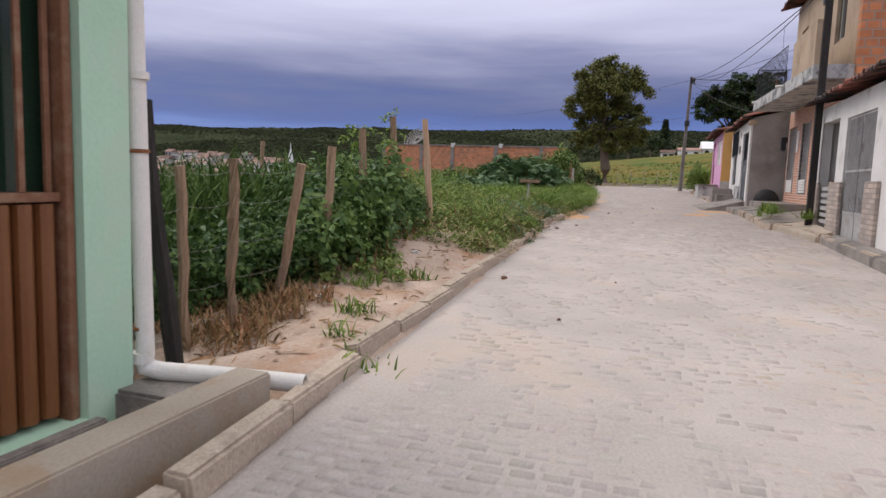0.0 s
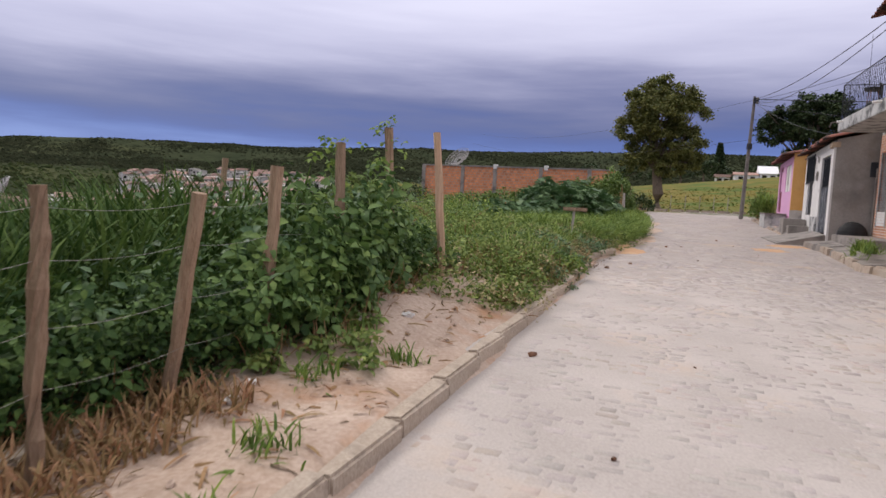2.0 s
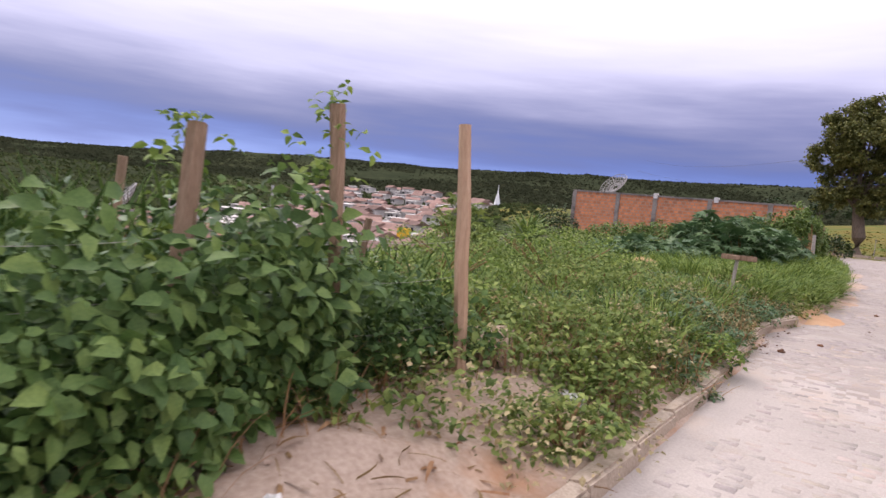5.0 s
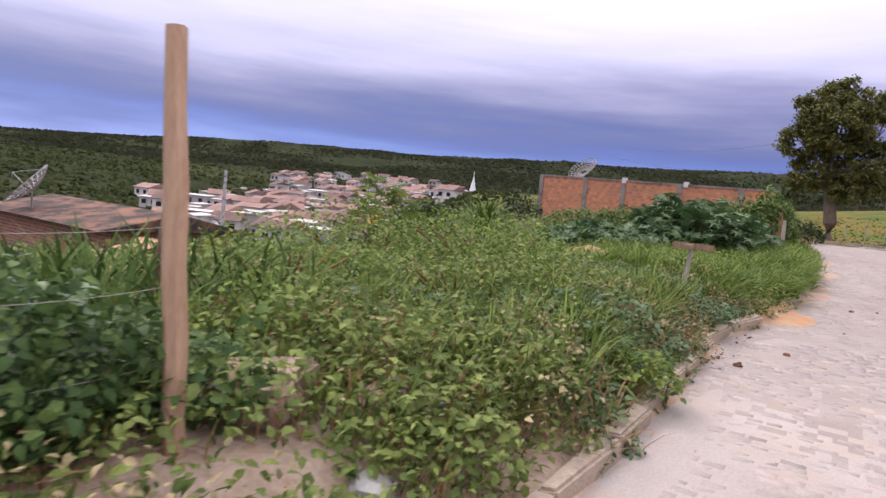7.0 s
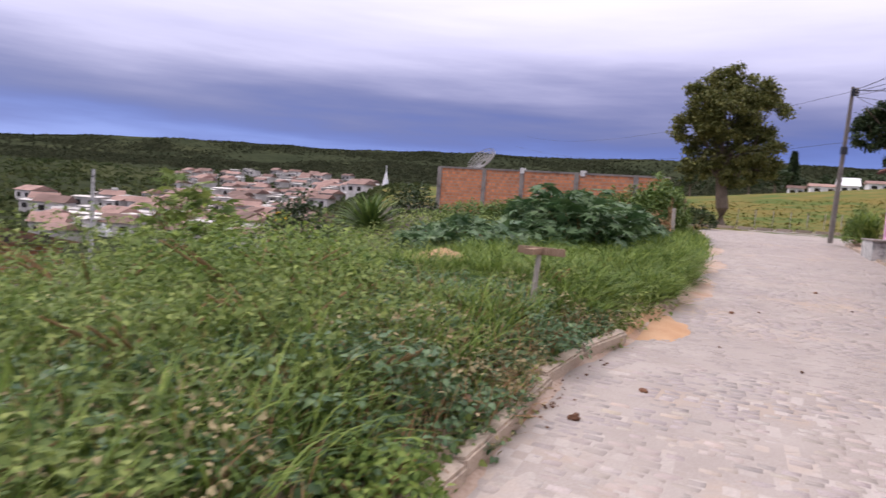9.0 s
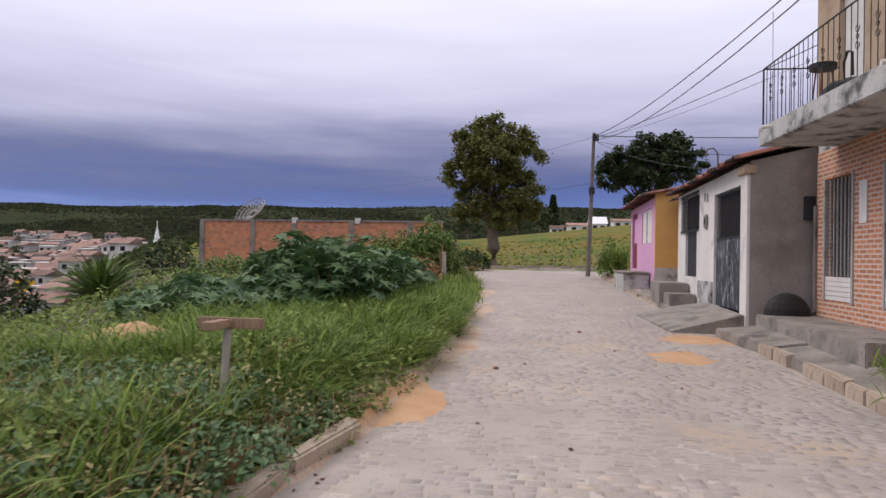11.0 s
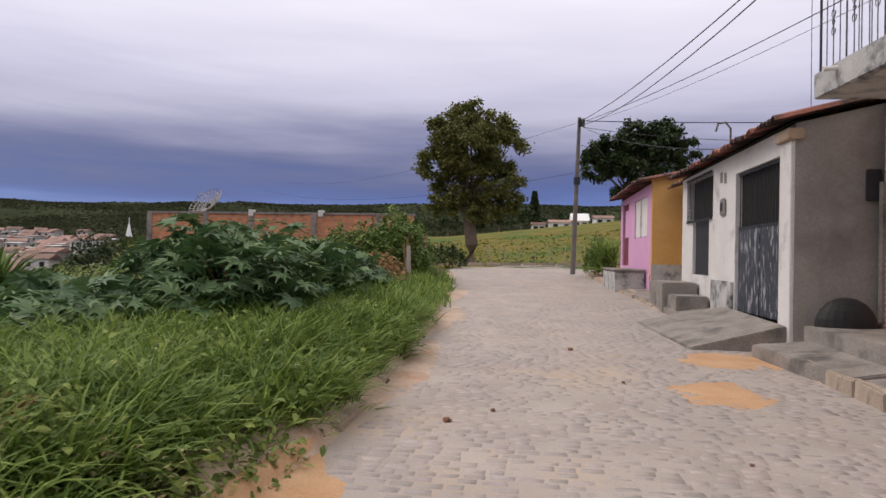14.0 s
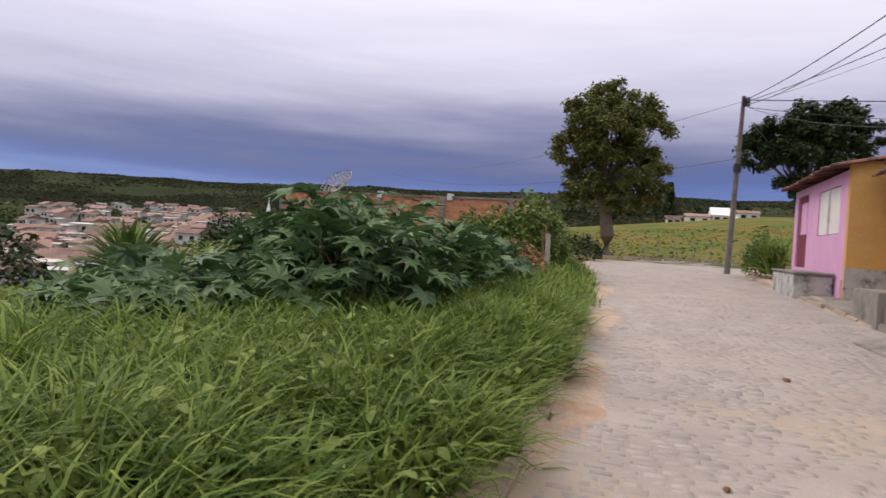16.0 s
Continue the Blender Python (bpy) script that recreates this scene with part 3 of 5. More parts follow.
def white_house():
    h = thing("white_house", "single-storey limewashed house with black iron gate and bare rendered side", "house", (4.5, 23, .3))
    x = 3.72
    P = lambda n, b, m, l="": shift(part(n, b, m, None, l), h)
    P("wall", wall_y(x, x + .2, 19.72, 26.3, .1, 3.42, [(19.92, 22.15, .2, 3.06), (23.62, 25.75, 2.38, 3.30), (23.9, 25.25, 1.18, 2.38)]), M_white)
    bm = bmesh.new()
    ring = [[bm.verts.new((px, py, pz)) for px, pz in ((x, .1), (9, .1), (9, 4.66), (x, 3.43))] for py in (19.48, 19.718)]
    bm.faces.new(ring[0]), bm.faces.new(ring[1][::-1])
    for k in range(4):
        bm.faces.new((ring[1][k], ring[1][(k + 1) % 4], ring[0][(k + 1) % 4], ring[0][k]))
    P("side_wall", bm, M_grey, "bare grey rendered side wall")
    P("corner_pillar", B(x - .06, x, 19.48, 19.90, .15, 3.2, bevel=.01), M_white)
    P("pillar", B(x - .05, x, 22.2, 23.55, .4, 1.12, bevel=.01), M_mould)
    P("far_side_wall", B(x + .202, 9, 26.1, 26.3, .1, 3.3), M_white)
    P("back_wall", B(8.8, 9, 19.72, 26.098, .1, 4.0), M_grey)
    P("beam", B(x - .12, x + .1, 19.44, 19.95, 3.2, 3.36, bevel=.015), M_beige)
    # ceiling and inner wall take the near-black colour of indoor shade
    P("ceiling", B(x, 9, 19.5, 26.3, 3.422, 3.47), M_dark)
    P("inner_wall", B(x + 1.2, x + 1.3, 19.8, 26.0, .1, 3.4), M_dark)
    tiles_row("roof", h, x - .32, 8.9, 19.36, 26.5, 3.44, 4.75, 44)
    for a, b in ((19.95, 21.02), (21.05, 22.12)):
        g = P("gate_leaf", B(x + .05, x + .075, a, b, .62, 2.05), M_gate, "black gate leaf with blistered flaking paint")
        railing(h, a + .04, b - .04, x + .062, 2.05, 3.03, 9)
        P("gate_rail", B(x + .045, x + .08, a, b, 2.05, 2.10), M_black)
        P("gate_rail", B(x + .045, x + .08, a, b, 3.0, 3.05), M_black)
    # near-black sheets stand in for the shade behind gate and window bars
    P("gate_shade_sheet", B(x + .12, x + .13, 19.93, 22.14, .3, 3.05), M_dark)
    P("window_gap_shade", B(x + .14, x + .15, 23.62, 25.74, 1.19, 3.29), M_dark)
    railing(h, 23.7, 25.68, x - .03, 2.36, 3.32, 16, "window_bar")
    P("window_rail", B(x - .045, x - .015, 23.64, 25.74, 2.34, 2.38), M_black)
    P("window_rail", B(x - .045, x - .015, 23.64, 25.74, 3.29, 3.33), M_black)
    P("door_leaf", B(x + .06, x + .09, 23.92, 25.23, 1.19, 2.37), M_black)
    for i, y in enumerate((22.98, 22.72)):
        P("house_number", B(x - .012, x - .002, y, y + .12, 3.0 - .04 * i, 3.2 - .04 * i), M_conc)
    P("meter_box", B(x - .05, x - .002, 22.7, 23.0, 2.35, 2.68, bevel=.03), M_conc)
    P("meter_face", B(x - .06, x - .051, 22.78, 22.92, 2.44, 2.60), M_black)
    # side of the house towards the camera
    P("electric_meter", B(4.62, 4.80, 19.40, 19.478, 2.35, 2.78, bevel=.01), M_black)
    P("side_gate", B(4.76, 4.80, 19.30, 19.40, .7, 2.6), M_conc)


white_house()


def loose(name, label, cat, bm, material, group=""):
    o = part(name, bm, material)
    return tagged(o, label, cat, group)


# cut black dome added as stand-in for a flat black arch shape
b = bmesh.new()
bmesh.ops.create_uvsphere(b, u_segments=20, v_segments=10, radius=1, matrix=Matrix.Translation((4.28, 19.22, .62)) @ Matrix.Diagonal((.40, .2, .42, 1)))
bmesh.ops.bisect_plane(b, geom=b.verts[:] + b.edges[:] + b.faces[:], plane_co=(0, 0, .6), plane_no=(0, 0, 1), clear_inner=True)
loose("black_arch", "flat black arch shape against the grey side wall", "barrel", b, M_rubber)


def pink_house():
    h = thing("pink_house", "low pink house with ochre side wall and tiled roof", "house", (4.5, 33, .5))
    x = 3.6
    P = lambda n, b, m, l="": shift(part(n, b, m, None, l), h)
    P("wall", wall_y(x, x + .2, 29.85, 36.4, .4, 3.75, [(30.5, 32.9, 2.2, 3.45), (34.3, 35.9, 1.25, 3.55)]), M_pink)
    P("side_wall", B(x + .002, 9, 29.65, 29.848, .4, 3.95), M_yellow, "ochre painted side wall")
    P("recessed_wall", wall_y(4.95, 5.1, 26.302, 29.648, .4, 3.6, [(27.0, 28.3, .9, 2.95)]), M_yellow)
    P("recessed_door", B(5.0, 5.04, 27.02, 28.28, .9, 2.94), M_grey)
    # black sheet puts the shade of the upper door opening into colour
    P("door_opening_shade", B(4.985, 4.999, 27.05, 28.25, 1.7, 2.9), M_black)
    P("far_wall", B(x + .202, 9, 36.2, 36.4, .4, 3.7), M_pink)
    P("back_wall", B(8.8, 9, 29.85, 36.198, .4, 3.9), M_pink)
    P("window_shutter", B(x + .03, x + .06, 30.52, 32.88, 2.22, 3.43), M_white, "white window shutter")
    P("window_frame", B(x - .02, x + .029, 31.66, 31.74, 2.22, 3.43), M_white)
    P("door_leaf", B(x + .06, x + .1, 34.32, 35.88, 1.26, 3.53), mat("maroon_door", (.16, .03, .05), (.2, .05, .07), 4, bump=.1))
    P("window_pane", B(x + .045, x + .055, 34.6, 35.5, 2.3, 3.3), M_pink)
    P("skirt", B(x - .03, x, 29.85, 36.4, .5, 1.05), M_pink)
    P("mould_band", B(x - .02, 6, 29.60, 29.648, .4, 1.35), M_mould)
    tiles_row("roof", h, x - .45, 9.0, 29.4, 36.7, 3.78, 4.9, 42)
    tiles_row("roof", h, 4.0, 5.2, 26.5, 29.5, 3.55, 3.95, 18)


pink_house()


def tile_house():
    h = thing("balcony_house", "two-storey house with brick-tile ground floor and beige upper floor", "house", (6, 15.5, .3))
    P = lambda n, b, m, l="": shift(part(n, b, m, None, l), h)
    P("wall", wall_y(4.8, 5.0, 12.0, 19.34, .3, 3.53, [(17.95, 18.95, 1.35, 3.02), (15.9, 16.9, .92, 3.0), (13.2, 14.6, 1.5, 2.9)]), M_tiled, "orange brick-tile facade with pale joints")
    for ya, yb, za in ((17.95, 18.95, .93), (15.9, 16.9, .93)):
        P("door_frame", B(4.775, 4.83, ya - .06, ya, za, 3.03), M_greygate)
        P("door_frame", B(4.775, 4.83, yb, yb + .06, za, 3.03), M_greygate)
        # sheet coloured as the shade behind the door bars
        P("door_gap_shade", B(4.9, 4.92, ya, yb, za, 3.02), M_dark)
        for i in range(7):
            y = ya + .08 + i * .14
            shift(part("door_bar", B(4.83, 4.85, y - .012, y + .012, 1.36, 3.0), M_greygate), h)
        for i in range(5):
            shift(part("louvre_slat", B(4.785, 4.80, ya + .02, yb - .02, za + .03 + i * .08, za + .10 + i * .08), M_white), h)
    P("notice", B(4.78, 4.798, 17.45, 17.7, 2.2, 2.85), M_paper, "white paper notices on the wall")
    P("upper_wall", wall_y(4.8, 5.0, 11.85, 19.4, 3.86, 6.9, [(17.6, 18.5, 3.87, 6.0), (13.0, 14.0, 4.7, 6.2)]), M_beige)
    P("upper_door", B(4.88, 4.9, 17.6, 18.5, 3.87, 5.99), M_white)
    P("upper_window", B(4.88, 4.9, 13.02, 13.98, 4.71, 6.19), M_darkgreen)
    P("upper_window_frame", B(4.82, 4.87, 13.46, 13.54, 4.71, 6.19), M_grey)
    P("brick_end_wall", B(4.80, 9, 11.6, 11.848, 3.0, 6.9), M_hollow, "bare hollow-brick end wall")
    P("far_end_wall", B(5.002, 9, 19.2, 19.4, .3, 6.9), M_grey)
    P("back_wall", B(8.8, 9, 11.85, 19.198, .3, 6.9), M_hollow)
    P("floor_slab", B(4.801, 8.8, 11.85, 19.3, 3.535, 3.855), M_mould)
    tiles_row("roof", h, 4.3, 9, 11.5, 19.7, 6.92, 8.0, 50)
    bm = bmesh.new()
    vs = [bm.verts.new((px, py, pz)) for pz in (3.53, 3.85) for px, py in ((3.57, 18.55), (3.97, 11.7), (4.799, 11.7), (4.799, 18.55))]
    for f in ((3, 2, 1, 0), (4, 5, 6, 7), (0, 1, 5, 4), (1, 2, 6, 5), (2, 3, 7, 6), (3, 0, 4, 7)):
        bm.faces.new([vs[i] for i in f])
    bmesh.ops.bevel(bm, geom=bm.edges[:], offset=.015, segments=2, affect="EDGES")
    P("balcony_slab", bm, M_mould, "concrete balcony slab black with mould")
    P("drain_spout", rod(bmesh.new(), (3.45, 18.0, 3.76), (3.7, 18.0, 3.78), .03), M_pvc)
    P("drain_spout", rod(bmesh.new(), (3.62, 14.5, 3.76), (3.9, 14.5, 3.78), .03), M_pvc)
    ra, rb = Vector((3.62, 18.48, 3.85)), Vector((3.86, 14.6, 3.85))
    for i in range(27):
        p = ra.lerp(rb, i / 26)
        shift(part("baluster", rod(bmesh.new(), p, p + Vector((0, 0, .98)), 0.0065 if i else .016, n=5), M_black), h)
        if i % 3 == 2:
            bm = bmesh.new()
            for dz, rr in ((.42, .05), (.53, .035), (.63, .05)):
                pts = [p + Vector((0, rr * math.sin(a), dz + rr * math.cos(a))) for a in np.linspace(0, 5, 9)]
                tube(bm, pts, [.006] * 9, 4)
            shift(part("scroll", bm, M_black), h)
    P("top_rail", tube(bmesh.new(), [ra + Vector((0, 0, .98)), rb + Vector((0, 0, .98))], [.013, .013], 6), M_black)
    P("side_rail", tube(bmesh.new(), [ra + Vector((0, 0, .98)), Vector((4.79, 18.48, 4.83))], [.013, .013], 6), M_black)
    for i in range(1, 8):
        p = Vector((3.62 + i * .146, 18.48, 3.85))
        shift(part("baluster", rod(bmesh.new(), p, p + Vector((0, 0, .98)), 0.0065, n=5), M_black), h)
    P("parapet", B(3.98, 4.1, 11.75, 14.5, 3.85, 4.85), M_beige)


tile_house()


def bicycle_and_stool():
    s = thing("bar_stool", "round black stool standing on the balcony", "stool", (4.1, 17.3, 3.85))
    part("seat", rod(bmesh.new(), (0, 0, .62), (0, 0, .70), .19, n=18), M_rubber, s)
    for i in range(3):
        a = i * 2.1
        part("leg", rod(bmesh.new(), (.2 * math.cos(a), .2 * math.sin(a), 0), (.12 * math.cos(a), .12 * math.sin(a), .62), .012), M_rust, s)
    c = thing("folded_tarp", "dark heap of cloth lying on the balcony floor", "cloth", (4.15, 16.6, 3.85))
    bm = bmesh.new()
    bmesh.ops.create_icosphere(bm, subdivisions=3, radius=1, matrix=Matrix.Diagonal((.32, .75, .26, 1)))
    for v in bm.verts:
        v.co += v.normal * .12 * noise.noise(v.co * 5)
        v.co.z = max(v.co.z, 0)
    part("heap", bm, M_rubber, c)
    part("handle", tube(bmesh.new(), [(0, .1, .2), (0, .12, .55), (0, .0, .68), (0, -.14, .62), (0, -.16, .3)], [.018] * 5, 6), M_rubber, c)


bicycle_and_stool()


def gate_house():
    h = thing("gated_house", "low white house with grey sheet gate and stone-clad pillars", "house", (6, 8.5, 0))
    x = 4.25
    P = lambda n, b, m, l="": shift(part(n, b, m, None, l), h)
    P("wall", wall_y(x, x + .2, 2, 11.8, -.2, 2.85, [(10.05, 11.5, .2, 2.52), (7.6, 9.45, .0, 2.45), (3.5, 5.5, .8, 2.2)]), M_white)
    P("end_wall", B(x + .202, 9, 11.6, 11.8, -.2, 2.95), M_white)
    P("near_end_wall", B(x + .202, 9, 2, 2.2, -.2, 2.9), M_white)
    P("back_wall", B(8.8, 9, 2.2, 11.598, -.2, 3.2), M_grey)
    P("inner_wall", B(x + 1.6, x + 1.7, 2.3, 11.5, -.2, 2.8), M_grey)
    tiles_row("roof", h, x - .35, 9, 1.8, 11.9, 2.92, 4.0, 60)
    for a, b in ((11.25, 11.85), (9.35, 10.25), (7.0, 7.7)):
        P("pillar_cladding", B(x - .06, x - .002, a, b, -.1, 1.22, bevel=.01), M_stonetile, "stone-clad lower pillar")
    for i in range(6):
        P("fence_slat", B(x + .02, x + .05, 10.3, 11.2, .35 + i * .14, .43 + i * .14), M_greygate)
    P("fence_post", B(x, x + .06, 10.26, 10.32, .2, 1.25), M_rust)
    for a, b in ((7.64, 8.5), (8.54, 9.4)):
        P("gate_leaf", B(x + .04, x + .06, a, b, .1, .62), M_greygate, "rusted lower gate sheet")
        # black sheet added behind the bars to give the gaps their shade
        P("gate_gap_shade", B(x + .075, x + .08, a, b, .62, 2.3), M_black)
        for i in range(9):
            y = a + .05 + i * .095
            shift(part("gate_bar", B(x + .03, x + .05, y - .012, y + .012, .62, 2.42), M_greygate), h)
        for z in (.62, 1.4, 2.4):
            shift(part("gate_rail", B(x + .025, x + .055, a, b, z, z + .04), M_greygate), h)
    # near-black sheet stands for the shade deep in the porch
    P("porch_shade_sheet", B(x + .8, x + .82, 10.0, 11.55, .0, 2.6), M_dark)


gate_house()


# ---- pavement in front of the houses ----
pav = thing("pavement", "broken raised concrete pavement before the houses", "pavement", (4, 15, 0), kind="structure")


def slab(name, poly, z0, z1, material, label=""):
    """A slab on a polygon; z1 is a height or one height for each corner."""
    bm = bmesh.new()
    zs = z1 if isinstance(z1, (list, tuple)) else [z1] * len(poly)
    lo = [bm.verts.new((px, py, z0)) for px, py in poly]
    hi = [bm.verts.new((px, py, z)) for (px, py), z in zip(poly, zs)]
    bm.faces.new(lo[::-1])
    bm.faces.new(hi)
    for i in range(len(poly)):
        j = (i + 1) % len(poly)
        bm.faces.new((lo[i], lo[j], hi[j], hi[i]))
    bmesh.ops.recalc_face_normals(bm, faces=bm.faces)
    bmesh.ops.bevel(bm, geom=bm.edges[:], offset=.015, segments=2, affect="EDGES")
    return shift(part(name, bm, material, None, label), pav)


slab("porch_slab", [(3.8, 15.2), (4.79, 15.2), (4.79, 19.3), (3.78, 19.3)], 0, .64, M_conc)
slab("lower_slab", [(3.32, 16.9), (3.79, 16.9), (3.79, 19.1), (3.05, 19.1)], 0, [.35, .43, .46, .38], M_conc)
slab("lower_slab", [(3.34, 14.6), (3.79, 14.6), (3.79, 16.85), (3.33, 16.85)], 0, [.25, .33, .40, .33], M_conc)
slab("lower_slab", [(3.36, 12.4), (4.79, 12.4), (4.79, 15.15), (3.80, 15.15), (3.36, 14.55)], -.1, [.22, .34, .5, .36, .28], M_conc)
slab("ramp", [(2.35, 19.5), (3.66, 19.55), (3.66, 22.3), (3.3, 23.4), (2.1, 22.6)], .1, [.26, .60, .66, .52, .32], M_conc, "cracked concrete ramp up to the gate")
slab("lower_slab", [(3.0, 23.5), (3.70, 23.4), (3.70, 26.6), (4.9, 26.6), (4.9, 29.6), (3.55, 29.6), (3.55, 37), (2.75, 37), (2.95, 26)], .2, [.44, .5, .5, .55, .6, .6, .72, .68, .5], M_conc)
slab("lower_slab", [(3.95, 5), (4.24, 5), (4.24, 9.3), (3.95, 9.3)], -.3, [.06, .14, .2, .14], M_conc)
slab("lower_slab", [(3.9, 9.5), (4.24, 9.5), (4.24, 12.2), (3.5, 12.2)], -.3, [.12, .26, .32, .2], M_ledge)


def block_steps():
    e = thing("block_steps", "two rough concrete block steps at the white house door", "steps", (3.4, 25, .3))
    shift(part("upper_step", B(2.95, 3.69, 24.6, 26.2, .3, 1.0, bevel=.025), M_conc), e)
    shift(part("lower_step", B(3.05, 3.69, 23.7, 24.59, .3, .76, bevel=.025), M_conc), e)
    f = thing("concrete_bench", "mould-stained concrete bench block before the pink house", "bench", (3, 32, .5))
    shift(part("bench_block", B(2.66, 3.55, 30.4, 33.8, .4, 1.12, bevel=.03), M_mould), f)
    shift(part("bench_top", B(2.62, 3.55, 30.3, 33.9, 1.121, 1.18, bevel=.015), M_conc), f)


block_steps()

# ---- brick wall across the lot ----
bw = thing("brick_wall", "unplastered hollow-brick wall with concrete coping", "wall", (-11, 41, .5), kind="structure")
shift(part("wall_panel", B(-19.4, -5.6, 41.0, 41.18, -3, 3.40), M_hollow), bw)
shift(part("return_wall", B(-19.4, -19.22, 41.182, 52, -4, 3.40), M_hollow), bw)
shift(part("coping", B(-19.46, -5.55, 40.95, 41.23, 3.401, 3.50), M_conc), bw)
for cxx in (-19.35, -16.3, -13.87, -10.6, -7.3):
    shift(part("column", B(cxx - .13, cxx + .13, 40.93, 40.999, -3, 3.40), M_conc), bw)
for cxx in (-13.87, -10.25):
    shift(part("column_stub", B(cxx - .12, cxx + .12, 40.9, 41.2, 3.3, 3.62), M_white), bw)


def dish(x, y, z, r, name_label):
    e = thing("satellite_dish", name_label, "dish", (x, y, z))
    bm = bmesh.new()
    rings = []
    for i in range(1, 6):
        q = r * i / 5
        rings.append([bm.verts.new((q * math.cos(a), q * math.sin(a), .32 * q * q / r)) for a in np.linspace(0, math.tau, 24, endpoint=False)])
    for p, q in zip(rings, rings[1:]):
        for k in range(24):
            bm.faces.new((p[k], p[(k + 1) % 24], q[(k + 1) % 24], q[k]))
    d = part("mesh_bowl", bm, M_greygate, e)
    d.modifiers.new("thick", "WIREFRAME").thickness = .05
    d.rotation_euler = (radians(48), 0, radians(-25))
    d.location = (0, 0, r * .6)
    part("mast", rod(bmesh.new(), (0, 0, -2.2), (0, 0, r * .6), .03), M_barb, e)
    for k in range(3):
        a = k * 2.09
        o = part("feed_arm", rod(bmesh.new(), (r * .9 * math.cos(a), r * .9 * math.sin(a), .28 * r), (0, 0, r * .85), .012), M_barb, e)
        o.rotation_euler, o.location = d.rotation_euler, d.location


dish(-18.0, 44.5, 3.4, 1.05, "grey mesh satellite dish behind the brick wall")

# ---- kerbs ----
def kerb(name, label, xf, ya, yb, side, step, lift):
    e = thing(name, label, "kerb", (0, ya, 0), kind="structure")
    meshes = []
    for k in range(4):
        bm = B(-.065, .065, -.5, .5, -.25, .0, bevel=.018)
        for v in bm.verts:
            v.co += Vector((noise.noise(v.co * 7 + Vector((k * 9, 0, 0))), noise.noise(v.co * 6 + Vector((0, k * 7, 3))) * .4, noise.noise(v.co * 5 + Vector((2, k, 8))))) * .034
        me = bpy.data.meshes.new("kerb_stone")
        bm.to_mesh(me)
        bm.free()
        me.materials.append(M_kerb)
        meshes.append(me)
    y = ya
    while y < yb:
        ln = step * random.uniform(.75, 1.15)
        if random.random() < .9:
            o = new("kerb_stone", random.choice(meshes))
            ym = y + ln / 2
            slope = math.atan2(float(xf(y + ln) - xf(y)), ln)
            m = pose(float(xf(ym)) + side * .065 + random.uniform(-.012, .012), ym, float(road_z(ym)) + lift + random.uniform(-.025, .015), 1.2, random.uniform(-4, 4), -math.degrees(slope) + random.uniform(-1.5, 1.5))
            o.parent = e
            o.matrix_parent_inverse = Matrix.Translation((0, -ya, 0))
            o.matrix_basis = m @ Matrix.Diagonal((1, ln - .015, 1, 1))
        y += ln


kerb("kerb_1", "worn concrete kerb stones along the sandy bank", left_x, -6, 11.6, -1, .95, .13)
kerb("kerb_2", "grass-covered kerb stones along the overgrown lot", left_x, 14.7, 40, -1, .9, .07)
kerb("kerb_3", "broken kerb stones before the houses", right_x, 4.5, 19.3, 1, .55, .17)
kerb("kerb_4", "low kerb stones before the far houses", right_x, 23.5, 42, 1, .8, .10)
e = thing("kerb_5", "pale kerb along the edge of the pasture", "kerb", (0, 50, .9), kind="structure")
for i in range(16):
    t = i / 15
    a = Vector((-9 + 17 * t, 46.5 + 10.5 * t ** .8, 0))
    o = part("kerb_stone", B(-.55, .55, -.07, .07, -.3, .12, bevel=.02), M_kerb)
    shift(o, e)
    o.location = (a.x, a.y, float(land(a.x, a.y)) + .05)
    o.rotation_euler = (0, 0, radians(34))

# ---- poles and cables ----
def pole():
    e = thing("utility_pole", "leaning concrete power pole beside the pasture", "pole", (2.24, 41.5, .6))
    shift(part("shaft", rod(bmesh.new(), (2.05, 41.5, .5), (2.26, 41.5, 8.2), .125, .08, 10), M_pole), e)
    shift(part("insulator_rack", B(2.2, 2.5, 41.35, 41.42, 7.75, 8.1), M_black), e)
    for z in (7.8, 7.95, 8.05):
        shift(part("insulator", rod(bmesh.new(), (2.42, 41.33, z), (2.42, 41.33, z + .07), .05), M_conc), e)
    shift(part("clamp", rod(bmesh.new(), (2.19, 41.5, 5.0), (2.19, 41.5, 5.35), .16), M_black), e)


pole()
cab = thing("power_cables", "black overhead cables sagging along the street", "cable", (2.3, 41.4, 8))
for a, bb, sag, r in (((2.4, 41.3, 8.05), (5.6, 14.0, 7.25), .55, .015), ((2.4, 41.3, 7.95), (7.2, 19.42, 6.7), .25, .012), ((2.4, 41.3, 7.85), (7.0, 19.42, 6.3), .3, .006), ((2.4, 41.3, 7.8), (4.15, 11.5, 5.6), .7, .012),
                      ((2.4, 41.3, 8.0), (26, 36, 7.3), .3, .02), ((2.3, 41.5, 8.0), (-40, 110, 13), 1.5, .009), ((2.3, 41.5, 5.6), (-30, 80, 8.5), 1.2, .009),
                      ((2.4, 41.3, 7.7), (5, 27, 4.3), .3, .012), ((2.4, 41.3, 7.7), (12, 33, 5.6), .3, .012), ((4.7, 21.5, 6.9), (4.75, 21.6, 3.75), .0, .006)):
    shift(wire("cable", a, bb, sag, r, None), cab)
mast = thing("service_mast", "dark square service post standing at the balcony house", "post", (4.12, 11.5, 0))
shift(part("mast_shaft", B(4.06, 4.2, 11.42, 11.56, -.2, 6.9, bevel=.01), M_woodblack), mast)
